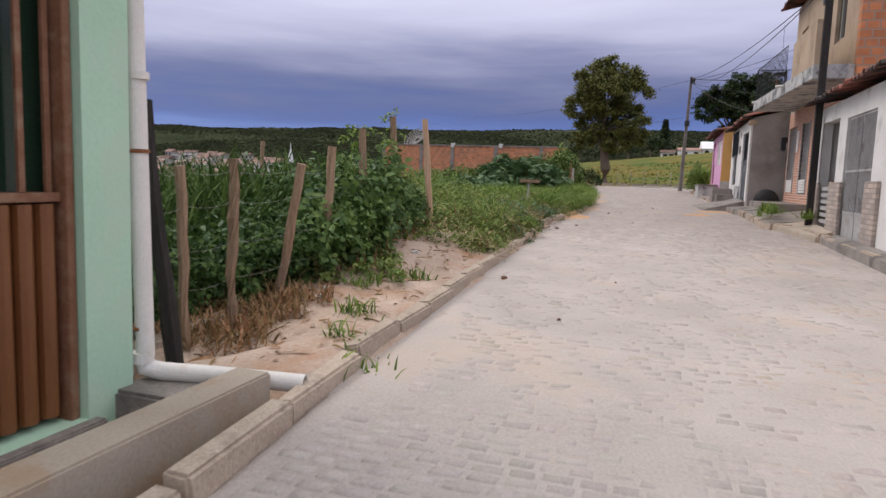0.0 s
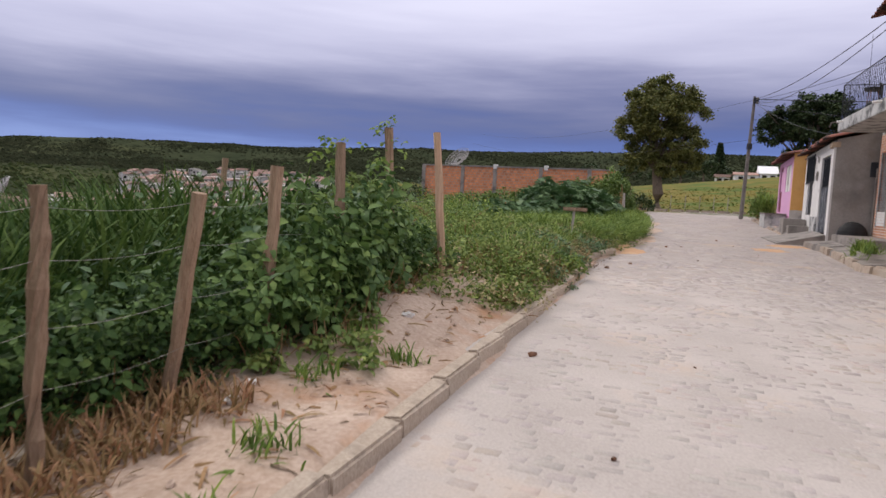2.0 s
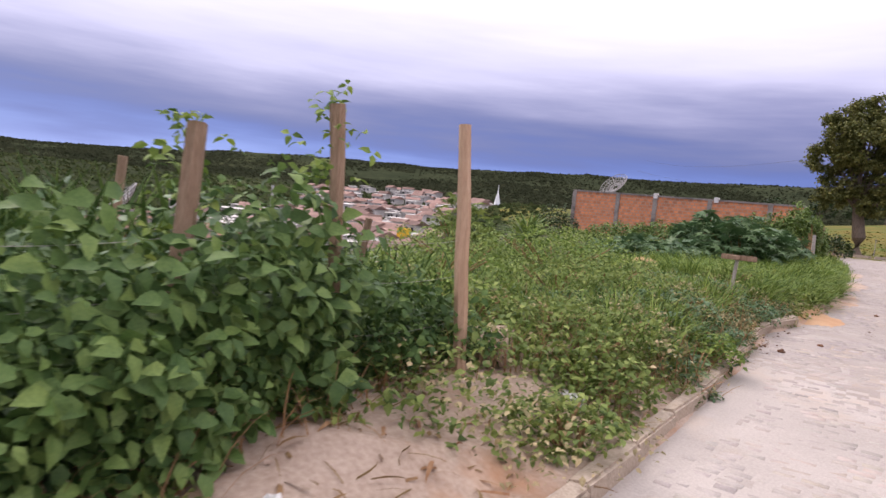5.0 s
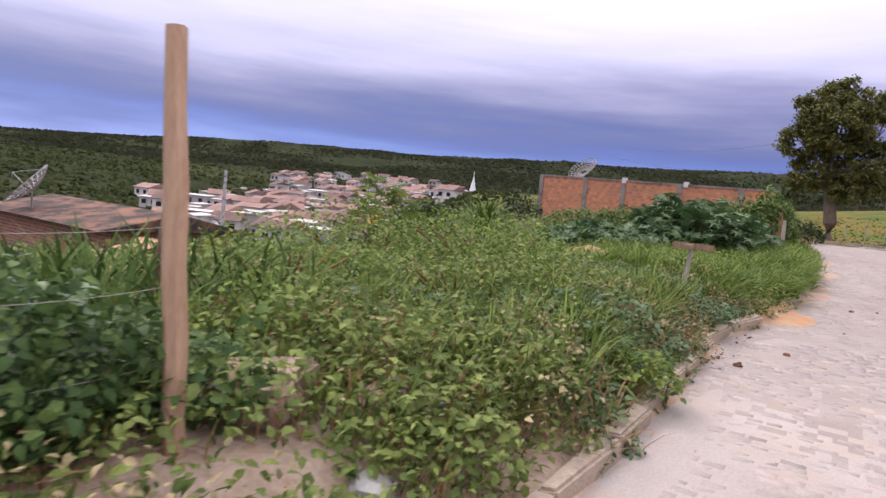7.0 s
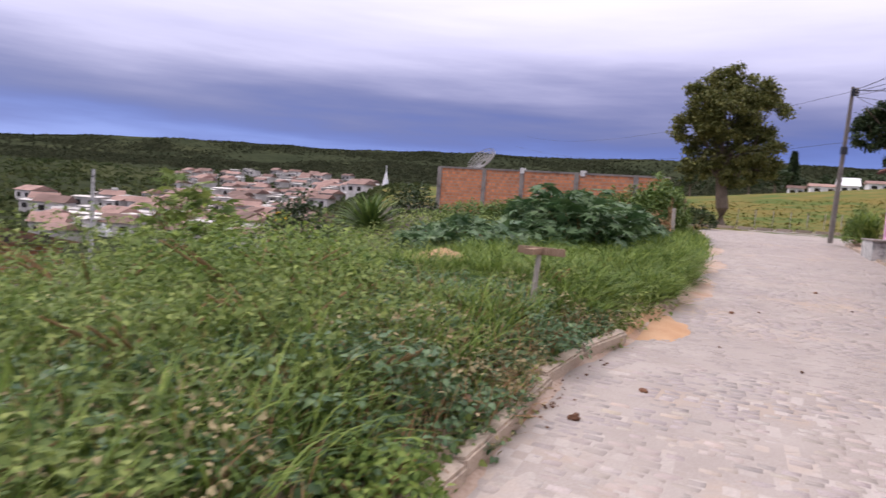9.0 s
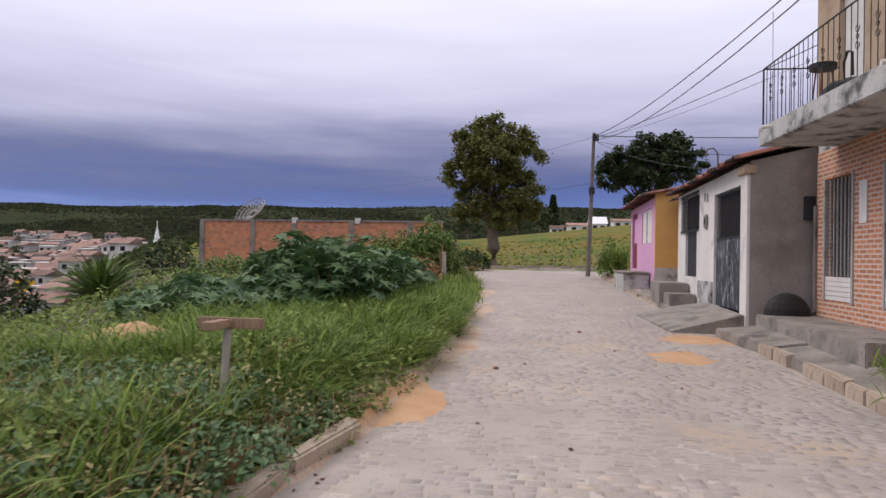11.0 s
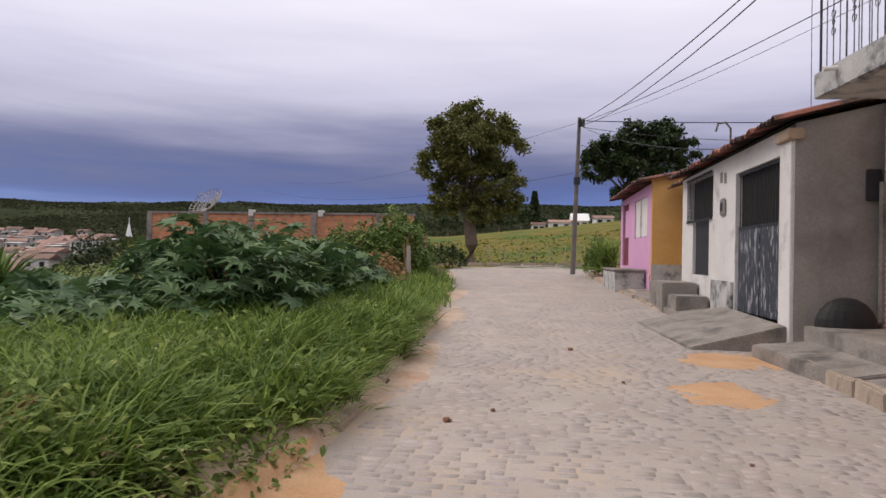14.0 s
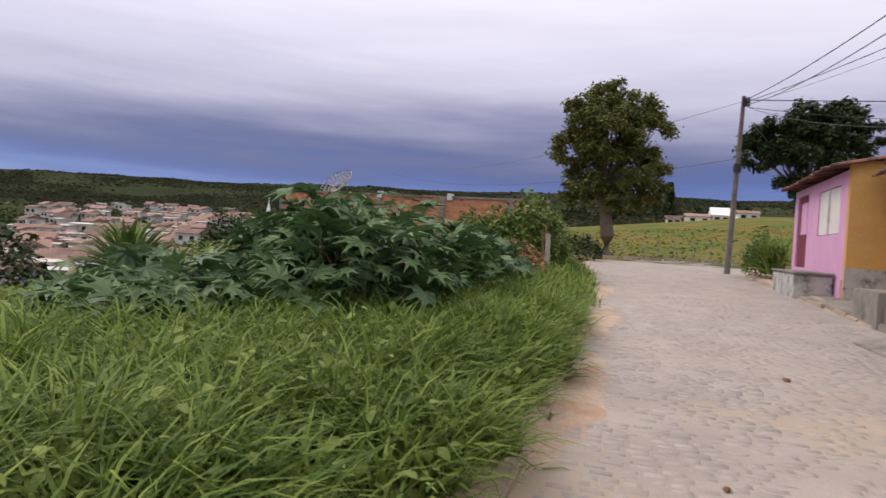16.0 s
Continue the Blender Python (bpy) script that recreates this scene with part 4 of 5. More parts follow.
shift(part("junction_box", B(4.02, 4.06, 11.40, 11.58, 5.1, 5.6), M_black), mast)
hook = loose("roof_hook_pipe", "bent grey service pipe on the tiled roof", "pipe", tube(bmesh.new(), [(4.6, 25.6, 3.8), (4.6, 25.6, 4.55), (4.5, 25.65, 4.7), (4.35, 25.7, 4.68), (4.3, 25.7, 4.5)], [.025] * 5, 6), M_pole)

lamp = thing("street_lamp", "concrete street lamp post down the slope", "lamp", (-36.7, 29.7, -5))
shift(part("post", rod(bmesh.new(), (-36.7, 29.7, -5.5), (-36.7, 29.7, 1.72), .16, .10, 8), M_mould), lamp)
shift(part("arm", tube(bmesh.new(), [(-36.7, 29.7, .2), (-36.0, 29.9, .55), (-35.4, 30.1, .62)], [.03] * 3, 6), M_conc), lamp)
shift(part("lamp_head", B(-35.5, -35.0, 30.0, 30.2, .55, .72, bevel=.05), M_white), lamp)


# ---- fence ----
def stake(name, label, base, top, r, material, group="fence stakes"):
    b0, t0 = Vector(base), Vector(top)
    n = 7
    pts = [b0.lerp(t0, i / (n - 1)) + Vector((noise.noise(b0 * 3 + Vector((i, 0, 0))), noise.noise(b0 * 3 + Vector((0, i, 5))), 0)) * .018 for i in range(n)]
    pts.insert(0, b0 - Vector((0, 0, .2)))
    o = part(name, tube(bmesh.new(), pts, [r * random.uniform(.88, 1.12) for _ in pts], 7), material)
    return tagged(o, label, "stake", group)


stake("fence_stake", "thick black tarred fence post beside the drainpipe", (-1.83, -1.89, -.2), (-1.93, -2.04, 1.42), .055, M_woodblack)
stake("fence_stake", "dark grey wooden fence stake", (-2.07, -1.52, -.27), (-2.03, -1.60, 1.05), .034, M_wood)
stake("fence_stake", "rough grey-brown wooden fence stake", (-2.10, -.985, -.2), (-2.085, -.965, 1.12), .042, M_wood)
stake("fence_stake", "leaning brown wooden fence stake", (-2.31, -.03, -.18), (-2.03, -.09, 1.11), .042, M_wood)
stake("fence_stake", "weathered wooden stake among the vines", (-2.33, .85, .0), (-2.25, .873, 1.31), .045, M_wood)
stake("fence_stake", "forked wooden stake wrapped in vines", (-2.36, 1.95, .12), (-2.52, 2.1, 1.58), .045, M_wood)
stake("fence_stake", "tall brown stake with a vine on its top", (-2.38, 2.92, .12), (-2.44, 2.86, 1.80), .042, M_wood)
stake("fence_stake", "pale peeled straight wooden stake", (-2.25, 3.96, .1), (-2.39, 3.937, 1.87), .045, M_woodpale)
stake("fence_stake", "split wooden stake with a forked head", (-4.6, 5.2, -.1), (-4.35, 5.2, 1.15), .04, M_wood)
stake("fence_stake", "thin grey stake behind the vines", (-4.3, 2.6, -.1), (-4.3, 2.7, 1.45), .03, M_wood)
stake("fence_stake", "weathered post at the hedge corner", (-3.3, 28.0, .4), (-3.35, 28.0, 1.75), .06, M_greywood)
stake("fence_stake", "grey post at the end of the hedge", (-3.75, 33.0, .5), (-3.7, 33.0, 2.2), .11, M_wood)
for i in range(14):
    yy = 28.6 + i * .33
    stake("fence_stake", "thin stick under the hedge", (-3.45 - .03 * i, yy, .45), (-3.55 - .03 * i + random.uniform(-.1, .1), yy + random.uniform(-.1, .1), random.uniform(1.6, 2.3)), .025, M_dry, "hedge sticks")
bf = thing("barbed_wire", "sagging rusty fence wire strung between stakes", "wire", (-2.2, 1, .8))
tops = [(-1.88, -1.98), (-2.05, -1.56), (-2.09, -.98), (-2.14, -.06), (-2.28, .86), (-2.42, 2.0), (-2.41, 2.9), (-2.33, 3.95)]
for z in (.35, .62, .92, 1.15):
    for p, q in zip(tops, tops[1:]):
        k = .0
        shift(wire("strand", (p[0] - k, p[1], z - .1 + .02 * p[1]), (q[0] - k, q[1], z - .1 + .02 * q[1]), .03, .0013, None, M_barb), bf)
for i in range(14):
    x = -8 + 1.2 * i
    t0 = Vector((x, 56 + i * .9, float(land(x, 56 + i * .9))))
    stake("fence_stake", "weathered wooden fence post in the pasture", t0, t0 + Vector((.02, 0, 1.25)), .04, M_greywood, "pasture fence posts")

sg = thing("sign_post", "small T-shaped wooden marker post in the weeds", "post", (-2.3, 11.4, .1))
shift(part("post", tube(bmesh.new(), [(-2.32, 11.4, -.1), (-2.31, 11.4, .5), (-2.28, 11.4, 1.03)], [.028, .03, .03], 6), M_greywood), sg)
shift(part("cross_board", B(-2.52, -2.0, 11.37, 11.43, .99, 1.07, bevel=.006), M_wood), sg)
shift(part("cross_board", B(-2.34, -2.24, 11.1, 11.369, 1.0, 1.06, bevel=.006), M_wood), sg)


# ---- trees ----
def tree(label, x, y, h, blobs, material, trunk_r, leaf, count, name="tree", lean=0.0):
    z = float(land(x, y))
    e = thing(name, label, "tree", (x, y, z))
    bm = bmesh.new()
    fork = h * .36
    tube(bm, [(0, 0, -.3), (0, 0, .0), (.05, 0, h * .12), (lean * .5, 0, fork * .7), (lean, 0, fork)], [trunk_r * 1.5, trunk_r * 1.2, trunk_r, trunk_r * .85, trunk_r * .7], 10)
    for bx, by, bz, br in blobs:
        tube(bm, [(lean, 0, fork * .85), (lean + bx * .35, by * .35, fork + (bz - fork) * .45), (bx, by, bz), (bx * 1.1, by * 1.1, bz + br * .5)], [trunk_r * .45, trunk_r * .28, trunk_r * .15, .02], 6)
        for k in range(3):
            d = Vector((random.uniform(-1, 1), random.uniform(-1, 1), random.uniform(-.2, .8))) * br
            tube(bm, [(bx * .7, by * .7, fork + (bz - fork) * .7), (bx + d.x * .5, by + d.y * .5, bz + d.z * .4), (bx + d.x, by + d.y, bz + d.z)], [trunk_r * .12, .03, .012], 5)
    part("trunk", bm, M_bark, e)
    pos = []
    vol = sum(b[3] ** 2 for b in blobs)
    for bx, by, bz, br in blobs:
        n = int(count * br ** 2 / vol)
        clumps = max(10, int(n / 120))
        c = rng.normal(size=(clumps, 3))
        c /= np.linalg.norm(c, axis=1)[:, None]
        c *= (br * (.55 + .5 * rng.random((clumps, 1)) ** .6)) * np.array([1, 1, .85])
        w = rng.integers(0, clumps, n)
        p = c[w] + rng.normal(size=(n, 3)) * br * .14 * np.array([1, 1, .7])
        pos.append(p + np.array([bx, by, bz]))
    pos = np.concatenate(pos)
    n = len(pos)
    o = scatter("crown", LEAF, pos, rng.random(n) * 6.28, rng.normal(-.3, .5, n), rng.normal(0, .6, n), leaf * rng.uniform(.6, 1.3, n), material)
    o.parent = e
    return e


tree("broad dark-green tree with full crown standing in the pasture", -3.8, 52, 10.6,
     [(-.3, 0, 9.3, 1.5), (.9, .3, 8.6, 1.6), (-1.7, -.2, 8.2, 1.5), (-2.2, .4, 6.6, 1.5), (2.0, 0, 7.2, 1.5), (0, -.8, 7.4, 1.8), (-1.2, .6, 5.0, 1.5), (1.6, -.4, 5.3, 1.6), (.2, .8, 4.4, 1.5), (2.3, .4, 3.9, 1.1), (-1.8, -.3, 3.9, 1.0), (.9, -.6, 3.4, 1.0)], M_treeleaf, .42, .2, 48000, lean=-.3)
tree("dark rounded tree behind the pink house", 6.0, 48, 9,
     [(-1.6, 0, 6.4, 1.3), (0, .2, 7.6, 1.2), (1.5, 0, 7.4, 1.2), (2.4, .2, 6.9, 1.0), (.2, -.5, 6.2, 1.4), (-1.0, .3, 5.1, 1.1), (-2.2, 0, 5.9, 1.1), (1.4, .3, 6.0, 1.3), (.8, -.3, 7.0, 1.3), (-.8, -.2, 6.9, 1.2), (-.4, 0, 4.4, .8)], M_treedark, .30, .19, 24000)
for x, y, s in ((-2.5, 160, 7), (-7, 150, 5), (-13, 170, 6), (2, 190, 6), (8, 175, 5), (-20, 165, 7), (13, 190, 7), (18, 185, 6), (-27, 150, 6)):
    tree("far dark tree at the pasture's edge", x, y, s, [(0, 0, s * .7, s * .3), (s * .2, 0, s * .55, s * .26), (-s * .22, 0, s * .5, s * .26)], M_treedark, .25, .55, 900)
tz = float(land(.6, 170))
e = thing("pine_tree", "tall dark conifer on the far rise", "tree", (.6, 170, tz))
part("trunk", rod(bmesh.new(), (0, 0, -.5), (0, 0, 9), .3, .05), M_bark, e)
n = 1500
hh = rng.random(n) ** .8
aa = rng.random(n) * 6.28
rr = (1 - hh) * 2.0 * rng.random(n) ** .5
part_ = scatter("crown", LEAF, np.stack([rr * np.cos(aa), rr * np.sin(aa), 1.5 + hh * 8.5], -1), aa - 1.57, rng.normal(-.2, .3, n), rng.normal(0, .4, n), .7 * np.ones(n), M_treedark)
part_.parent = e

# ---- weeds, vines, grass ----
def stuff(o, label, cat):
    return tagged(o, label, cat, kind="stuff")


def patch(n, ya, yb, oa, ob_):
    """Places beside the road: y between ya and yb, at oa..ob_ metres left of its edge."""
    y = rng.uniform(ya, yb, n)
    x = left_x(y) - rng.uniform(oa, ob_, n) + np.maximum(.16 * bumps(y, y * .6, 2.3) + .08 * bumps(y, y * 1.7, 5.1), -.15)
    return x, y, land(x, y)


def vary(x, y):
    return .5 + .5 * bumps(x, y, 1.7) * .6 + .2 * bumps(x + 3, y - 7, 4.1)


def leafy(name, label, x, y, z, height, size, template, material, lean=.5):
    n = len(x)
    top = height * rng.random(n) ** .75
    pos = np.stack([x, y, z + top], -1)
    return stuff(scatter(name, template, pos, rng.random(n) * 6.28, rng.normal(-.15, lean, n), rng.normal(0, .4, n), size * rng.uniform(.5, 1.25, n), material), label, "weeds")


def blades(name, label, x, y, z, height, material, width=1.0, lean=.35):
    n = len(x)
    ln = height * rng.uniform(.55, 1.15, n)
    size = np.stack([ln * 0 + width * rng.uniform(.7, 1.3, n), ln, ln], -1)
    return stuff(scatter(name, BLADE, np.stack([x, y, z - .02], -1), rng.random(n) * 6.28, 1.45 - np.abs(rng.normal(0, lean, n)), rng.normal(0, .3, n), size, material), label, "grass")


# vines on the fence: trifoliate leaves hung over a thick core
def vine_wall(n, ya, yb, inner, outer, hmax, size):
    y = rng.uniform(ya, yb, n)
    edge = np.interp(y, [-3, -2, -1, -.2, .5, 1.2, 2, 3, 4.2, 5], [-2.7, -2.7, -2.68, -2.66, -2.5, -2.42, -2.42, -2.55, -2.6, -2.6])
    top = np.interp(y, [-3, -1.5, 0, .8, 1.6, 2.3, 2.9, 3.4, 4, 5], [.75, .8, .78, .88, 1.08, 1.2, 1.0, .75, .5, .4]) * hmax * (1 + .22 * bumps(y * 2, y, 3) + rng.uniform(-.25, .12, n))
    h = rng.random(n) ** .9
    depth = rng.random(n) ** 1.7 * (outer - inner) + inner
    bulge = .34 * np.sin(np.clip(h * 2.2 + .5, 0, 3.1)) + .16 * bumps(y, h * 2, 5)
    x = edge - depth + bulge * .7
    return x, y, land(x, y) + h * top


TRI = ([], [])
for ang in (0, 1.75, -1.75):
    k = len(TRI[0])
    for vx, vy, vz in LEAF[0]:
        vy2 = vy + .12
        TRI[0].append((vx * math.cos(ang) - vy2 * math.sin(ang), vx * math.sin(ang) + vy2 * math.cos(ang), vz - .15 * vy2 * vy2))
    TRI[1].extend([tuple(i + k for i in f) for f in LEAF[1]])
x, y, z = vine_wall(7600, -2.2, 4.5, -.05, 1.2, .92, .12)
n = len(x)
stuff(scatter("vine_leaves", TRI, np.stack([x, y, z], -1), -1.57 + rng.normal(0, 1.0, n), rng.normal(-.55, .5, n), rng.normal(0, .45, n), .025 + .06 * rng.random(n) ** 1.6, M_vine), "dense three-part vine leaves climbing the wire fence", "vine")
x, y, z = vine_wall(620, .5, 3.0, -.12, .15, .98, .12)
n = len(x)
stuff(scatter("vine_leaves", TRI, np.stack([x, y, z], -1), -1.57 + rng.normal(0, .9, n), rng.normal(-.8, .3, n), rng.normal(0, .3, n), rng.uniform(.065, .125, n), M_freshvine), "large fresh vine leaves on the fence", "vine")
x, y, z = vine_wall(5200, -2.6, 4.2, .1, 2.2, .85, .12)
leafy("undergrowth_leaves", "dark tangled undergrowth behind the fence", x, y, z - .05, .15, .10, LEAF, M_castor)
for sx, sy, sz in ((-2.47, 2.86, 1.8), (-2.62, 2.1, 1.55)):
    n = 60
    pos = np.stack([sx + rng.normal(0, .09, n), sy + rng.normal(0, .09, n), sz - rng.random(n) ** 1.2 * .9 + .1], -1)
    stuff(scatter("vine_leaves", TRI, pos, rng.random(n) * 6.28, rng.normal(-.5, .4, n), rng.normal(0, .3, n), rng.uniform(.04, .08, n), M_grass), "bright young vine leaves round a stake top", "vine")
# dark stems and dry straw at the foot
x, y, z = vine_wall(700, -2.2, 4.6, -.2, .7, .5, .1)
blades("dry_straw", "brown dry stems at the foot of the fence", x, y, land(x, y), .36, M_dry, .2, .8)
x, y, z = patch(1500, -1.6, .2, .85, 1.6)
blades("dry_straw", "orange dead straw on the sand", x, y, z + .02, .2, M_dry, .3, 1.2)
# tall cane grass behind
y = rng.uniform(-3.2, 2.6, 8500)
x = -3.0 - rng.random(8500) ** .8 * 3.6
blades("tall_grass", "tall green cane grass rising behind the fence", x, y, land(x, y) + .1, 1.12, M_cane, .62, .42)
y = rng.uniform(-3, 6, 2600)
x = -3.2 - rng.random(2600) * 4
blades("tall_grass", "green cane grass down the slope", x, y, land(x, y), .75, M_cane, .6, .5)
# low weeds of the open lot
x, y, z = patch(36000, 2.5, 14, .02, 5.2)
keep = (left_x(y) - x) > np.interp(y, [2.5, 3, 3.4, 4.0, 5], [1.2, .75, .35, .1, .0])
x, y, z = x[keep], y[keep], z[keep]
hgt = np.clip((.12 + .42 * vary(x, y) ** 1.6) * np.clip((left_x(y) - x - .1) / .9, .25, 1) * np.interp(y, [2.5, 3.2, 4, 5], [.5, .7, .85, 1]), .05, .7)
leafy("weeds", "mixed low green weeds covering the lot", x, y, z, hgt, .066, LEAF, M_weed)
x, y, z = patch(6500, 6, 12.2, .1, 3.2)
leafy("weeds", "dark creeping broad-leaf weeds", x, y, z, .10 + .26 * vary(x + 5, y), .062, TRI, M_castor, .45)
x, y, z = patch(9000, 4.6, 13, .5, 5.5)
blades("grass", "wild grass among the weeds", x, y, z, .30 + .32 * vary(y, x), M_grass, .26, .7)
x, y, z = patch(5200, 4.6, 12, .15, 3)
blades("dry_straw", "dry brown stems among the weeds", x, y, z, .40, M_dry, .16, .7)
x, y, z = patch(30000, 3.2, 13, .0, 4.5)
keep = bumps(x + 2, y, 1.3) + .5 * bumps(x, y + 4, 3.1) + rng.normal(0, .3, len(x)) > np.interp(y, [3.2, 6, 8], [-.1, .0, .3])
x, y, z = x[keep], y[keep], z[keep]
leafy("withered_weeds", "yellowed and brown withered weeds in patches", x, y, z, .12 + .34 * vary(x, y), .045, LEAF, M_withered)
# long grass beyond the marker
def tufts(name, label, x, y, count, height, spread, material, width=.34):
    """Clumps of long blades that lean outwards from each root and arch over."""
    n = len(x) * count
    k = np.repeat(np.arange(len(x)), count)
    yaw = rng.random(n) * 6.28
    r = spread * rng.random(n) ** .7
    px, py = x[k] - np.sin(yaw) * r, y[k] + np.cos(yaw) * r
    ln = np.broadcast_to(height, len(x))[k] * rng.uniform(.55, 1.2, n)
    tilt = 1.5 - .75 * r / spread - np.abs(rng.normal(0, .22, n))
    size = np.stack([width * rng.uniform(.7, 1.35, n), ln, ln * 1.5], -1)
    return stuff(scatter(name, BLADE, np.stack([px, py, land(px, py) - .03], -1), yaw + rng.normal(0, .35, n), tilt, rng.normal(0, .3, n), size, material), label, "grass")


x, y, z = patch(1900, 12, 22, .12, 3.6)
keep = ~((y < 14.6) & (left_x(y) - x < .6 - .25 * np.abs(y - 13.2)))
x, y = x[keep], y[keep]
tufts("grass", "lush arching tufts of long grass over the kerb", x, y, 24, (.34 + .36 * vary(x, y)) * np.clip((left_x(y) - x + .35) / .8, .42, 1), .15, M_grass)
x, y, z = patch(420, 12.2, 21, .6, 3.4)
tufts("grass", "taller grass clumps standing above the verge", x, y, 20, .54, .12, M_grass, .34)
x, y, z = patch(420, 4.8, 12, .5, 5.0)
tufts("grass", "wild grass tufts among the weeds", x, y, 22, .34 + .3 * vary(y, x), .12, M_grass, .26)
x, y, z = patch(9000, 20, 34, .0, 4.5)
blades("grass", "long grass at the foot of the hedge", x, y, z, .42, M_grass, .5, .6)
x, y, z = patch(3800, 12.5, 21, .0, 3.0)
leafy("weeds", "broad-leaf weeds among the grass", x, y, z, .32, .08, LEAF, M_weed)
x, y, z = patch(500, 13, 17, .9, 2.6)
leafy("weeds", "fresh large-leaf weeds in the grass", x, y, z, .42, .085, LEAF, M_weed)
# slope scrub
x, y, z = patch(11000, 3, 30, 4.8, 12)
leafy("scrub", "scrub falling away down the slope", x, y, z - .1, .55, .13, LEAF, M_weed)


def bush(label, cx_, cy_, rx_, ry_, h, count, size, template, material, name="bush", z0=None, face=False):
    e = thing(name, label, "bush", (cx_, cy_, float(land(cx_, cy_)) if z0 is None else z0))
    a, r = rng.random(count) * 6.28, rng.random(count) ** .5
    dome = np.sqrt(np.clip(1 - r ** 2, 0, 1))
    lump = 1 + .22 * bumps(np.cos(a) * r * 3 + cx_, np.sin(a) * r * 3 + cy_, 2.3)
    px, py = rx_ * r * np.cos(a), ry_ * r * np.sin(a)
    pz = h * (.25 + .75 * dome) * lump * rng.random(count) ** .45
    o = scatter("foliage", template, np.stack([px, py, pz], -1), rng.random(count) * 6.28, rng.normal(-.25, .35, count), rng.normal(0, .35, count), size * rng.uniform(.5, 1.25, count), material)
    o.parent = e
    for i in range(7):
        q = random.uniform(0, 6.28)
        part("stem", tube(bmesh.new(), [(0.1 * math.cos(q), .1 * math.sin(q), -.1), (rx_ * .3 * math.cos(q), ry_ * .3 * math.sin(q), h * .4), (rx_ * .6 * math.cos(q), ry_ * .6 * math.sin(q), h * .7)], [.02, .015, .008], 5), M_dry, e)
    return e


for px, py, rx_, ry_, h, c in ((-3.7, 18.0, 1.1, 1.3, 1.3, 430), (-4.5, 18.8, 1.2, 1.3, 1.42, 480), (-3.9, 20.2, 1.2, 1.2, 1.4, 380), (-5.8, 17.4, 1.2, 1.2, .85, 360), (-4.7, 16.3, .9, .9, .65, 260), (-6.9, 18.5, 1.4, 1.3, .8, 330), (-3.4, 21.6, .9, 1.0, 1.1, 260)):
    bush("castor plant with large star-shaped blue-green leaves", px, py, rx_, ry_, h, c, .27, CASTOR, M_castor, "castor_plant")
for px, py, rx_, ry_, h, c in ((-4.3, 30.8, 1.0, 2.2, 2.15, 5600), (-5.5, 30.0, 1.5, 1.7, 1.75, 4600), (-7.2, 29.2, 1.8, 1.6, 1.4, 3600), (-9.2, 29.0, 1.6, 1.6, 1.1, 2200), (-4.5, 34.2, 1.0, 2.4, 2.1, 3000), (-10.8, 28, 1.6, 1.6, .9, 1600)):
    bush("dense green hedge shrub along the lot", px, py, rx_, ry_, h, c, .15, LEAF, M_hedge, "hedge_bush")
for px, py, rx_, hh_, c, mt in ((-3.3, 7.4, .9, .62, 900, M_weed), (-4.4, 6.4, 1.0, .7, 900, M_grass), (-3.6, 9.6, 1.0, .6, 800, M_weed), (-2.5, 6.0, .5, .38, 420, M_weed), (-2.2, 8.2, .5, .4, 380, M_castor), (-4.9, 10.5, 1.1, .7, 700, M_hedge), (-1.9, 10.6, .45, .34, 380, M_castor), (-2.6, 12.6, .6, .5, 450, M_weed), (-3.1, 5.2, .6, .5, 500, M_grass), (-4.4, 9.4, 1.3, .95, 2000, M_grass), (-5.6, 8.6, 1.3, .9, 1600, M_weed), (-3.2, 8.4, .8, .62, 1000, M_weed), (-5.6, 11.6, 1.3, .95, 1500, M_weed), (-1.75, 4.9, .45, .34, 520, M_weed), (-2.0, 5.9, .5, .40, 520, M_weed), (-1.55, 7.2, .35, .32, 420, M_grass), (-1.5, 4.0, .35, .25, 360, M_weed)):
    bush("rounded clump of tangled weeds in the lot", px, py, rx_, rx_ * 1.1, hh_, int(c * 1.7), .058, LEAF, mt, "weed_clump")
bush("tall weed with broad pale green leaves", -7.5, 11.3, .8, .8, 1.5, 260, .2, CASTOR, M_weed, "castor_plant")
for px, py in ((-2.3, 5.4), (-1.9, 5.2), (-2.6, 6.6), (-2.2, 7.6), (-3.0, 6.0)):
    bush("low plant with broad fresh green leaves", px, py, .36, .36, .36, 190, .06, CASTOR, M_weed, "broadleaf_plant")
bush("dry pale bush before the hedge", -3.9, 26.5, .8, 1.2, .9, 900, .12, LEAF, M_dry, "dry_bush")
bush("green bush in front of the hedge", -4.6, 25.6, 1.1, 1.3, 1.0, 1500, .13, LEAF, M_hedge)
bush("dark shrub at the brick wall corner", -16.3, 32.8, 1.3, 1.3, 2.7, 2600, .17, LEAF, M_treedark, z0=-.6)
bush("dark shrub down the slope", -14.5, 22, 1.2, 1.2, 2.3, 1500, .2, LEAF, M_treedark, z0=-1.0)
bush("bush beside the power pole", 2.95, 39.0, .55, 1.6, 1.6, 1800, .15, LEAF, M_hedge)
blades("corn_plants", "tall leafy stalks beside the pink house", rng.uniform(2.9, 3.5, 260), rng.uniform(37, 38.6, 260), .9 + rng.random(260) * .7, 1.0, M_grass, 1.6, .6)
bush("bush under the tree", -4.6, 46, 1.2, 1.2, 1.3, 1200, .18, LEAF, M_treedark)
# palm at the slope
e = thing("palm_shrub", "small spiky palm on the slope", "palm", (-13.6, 25.0, -1.2))
n = 170
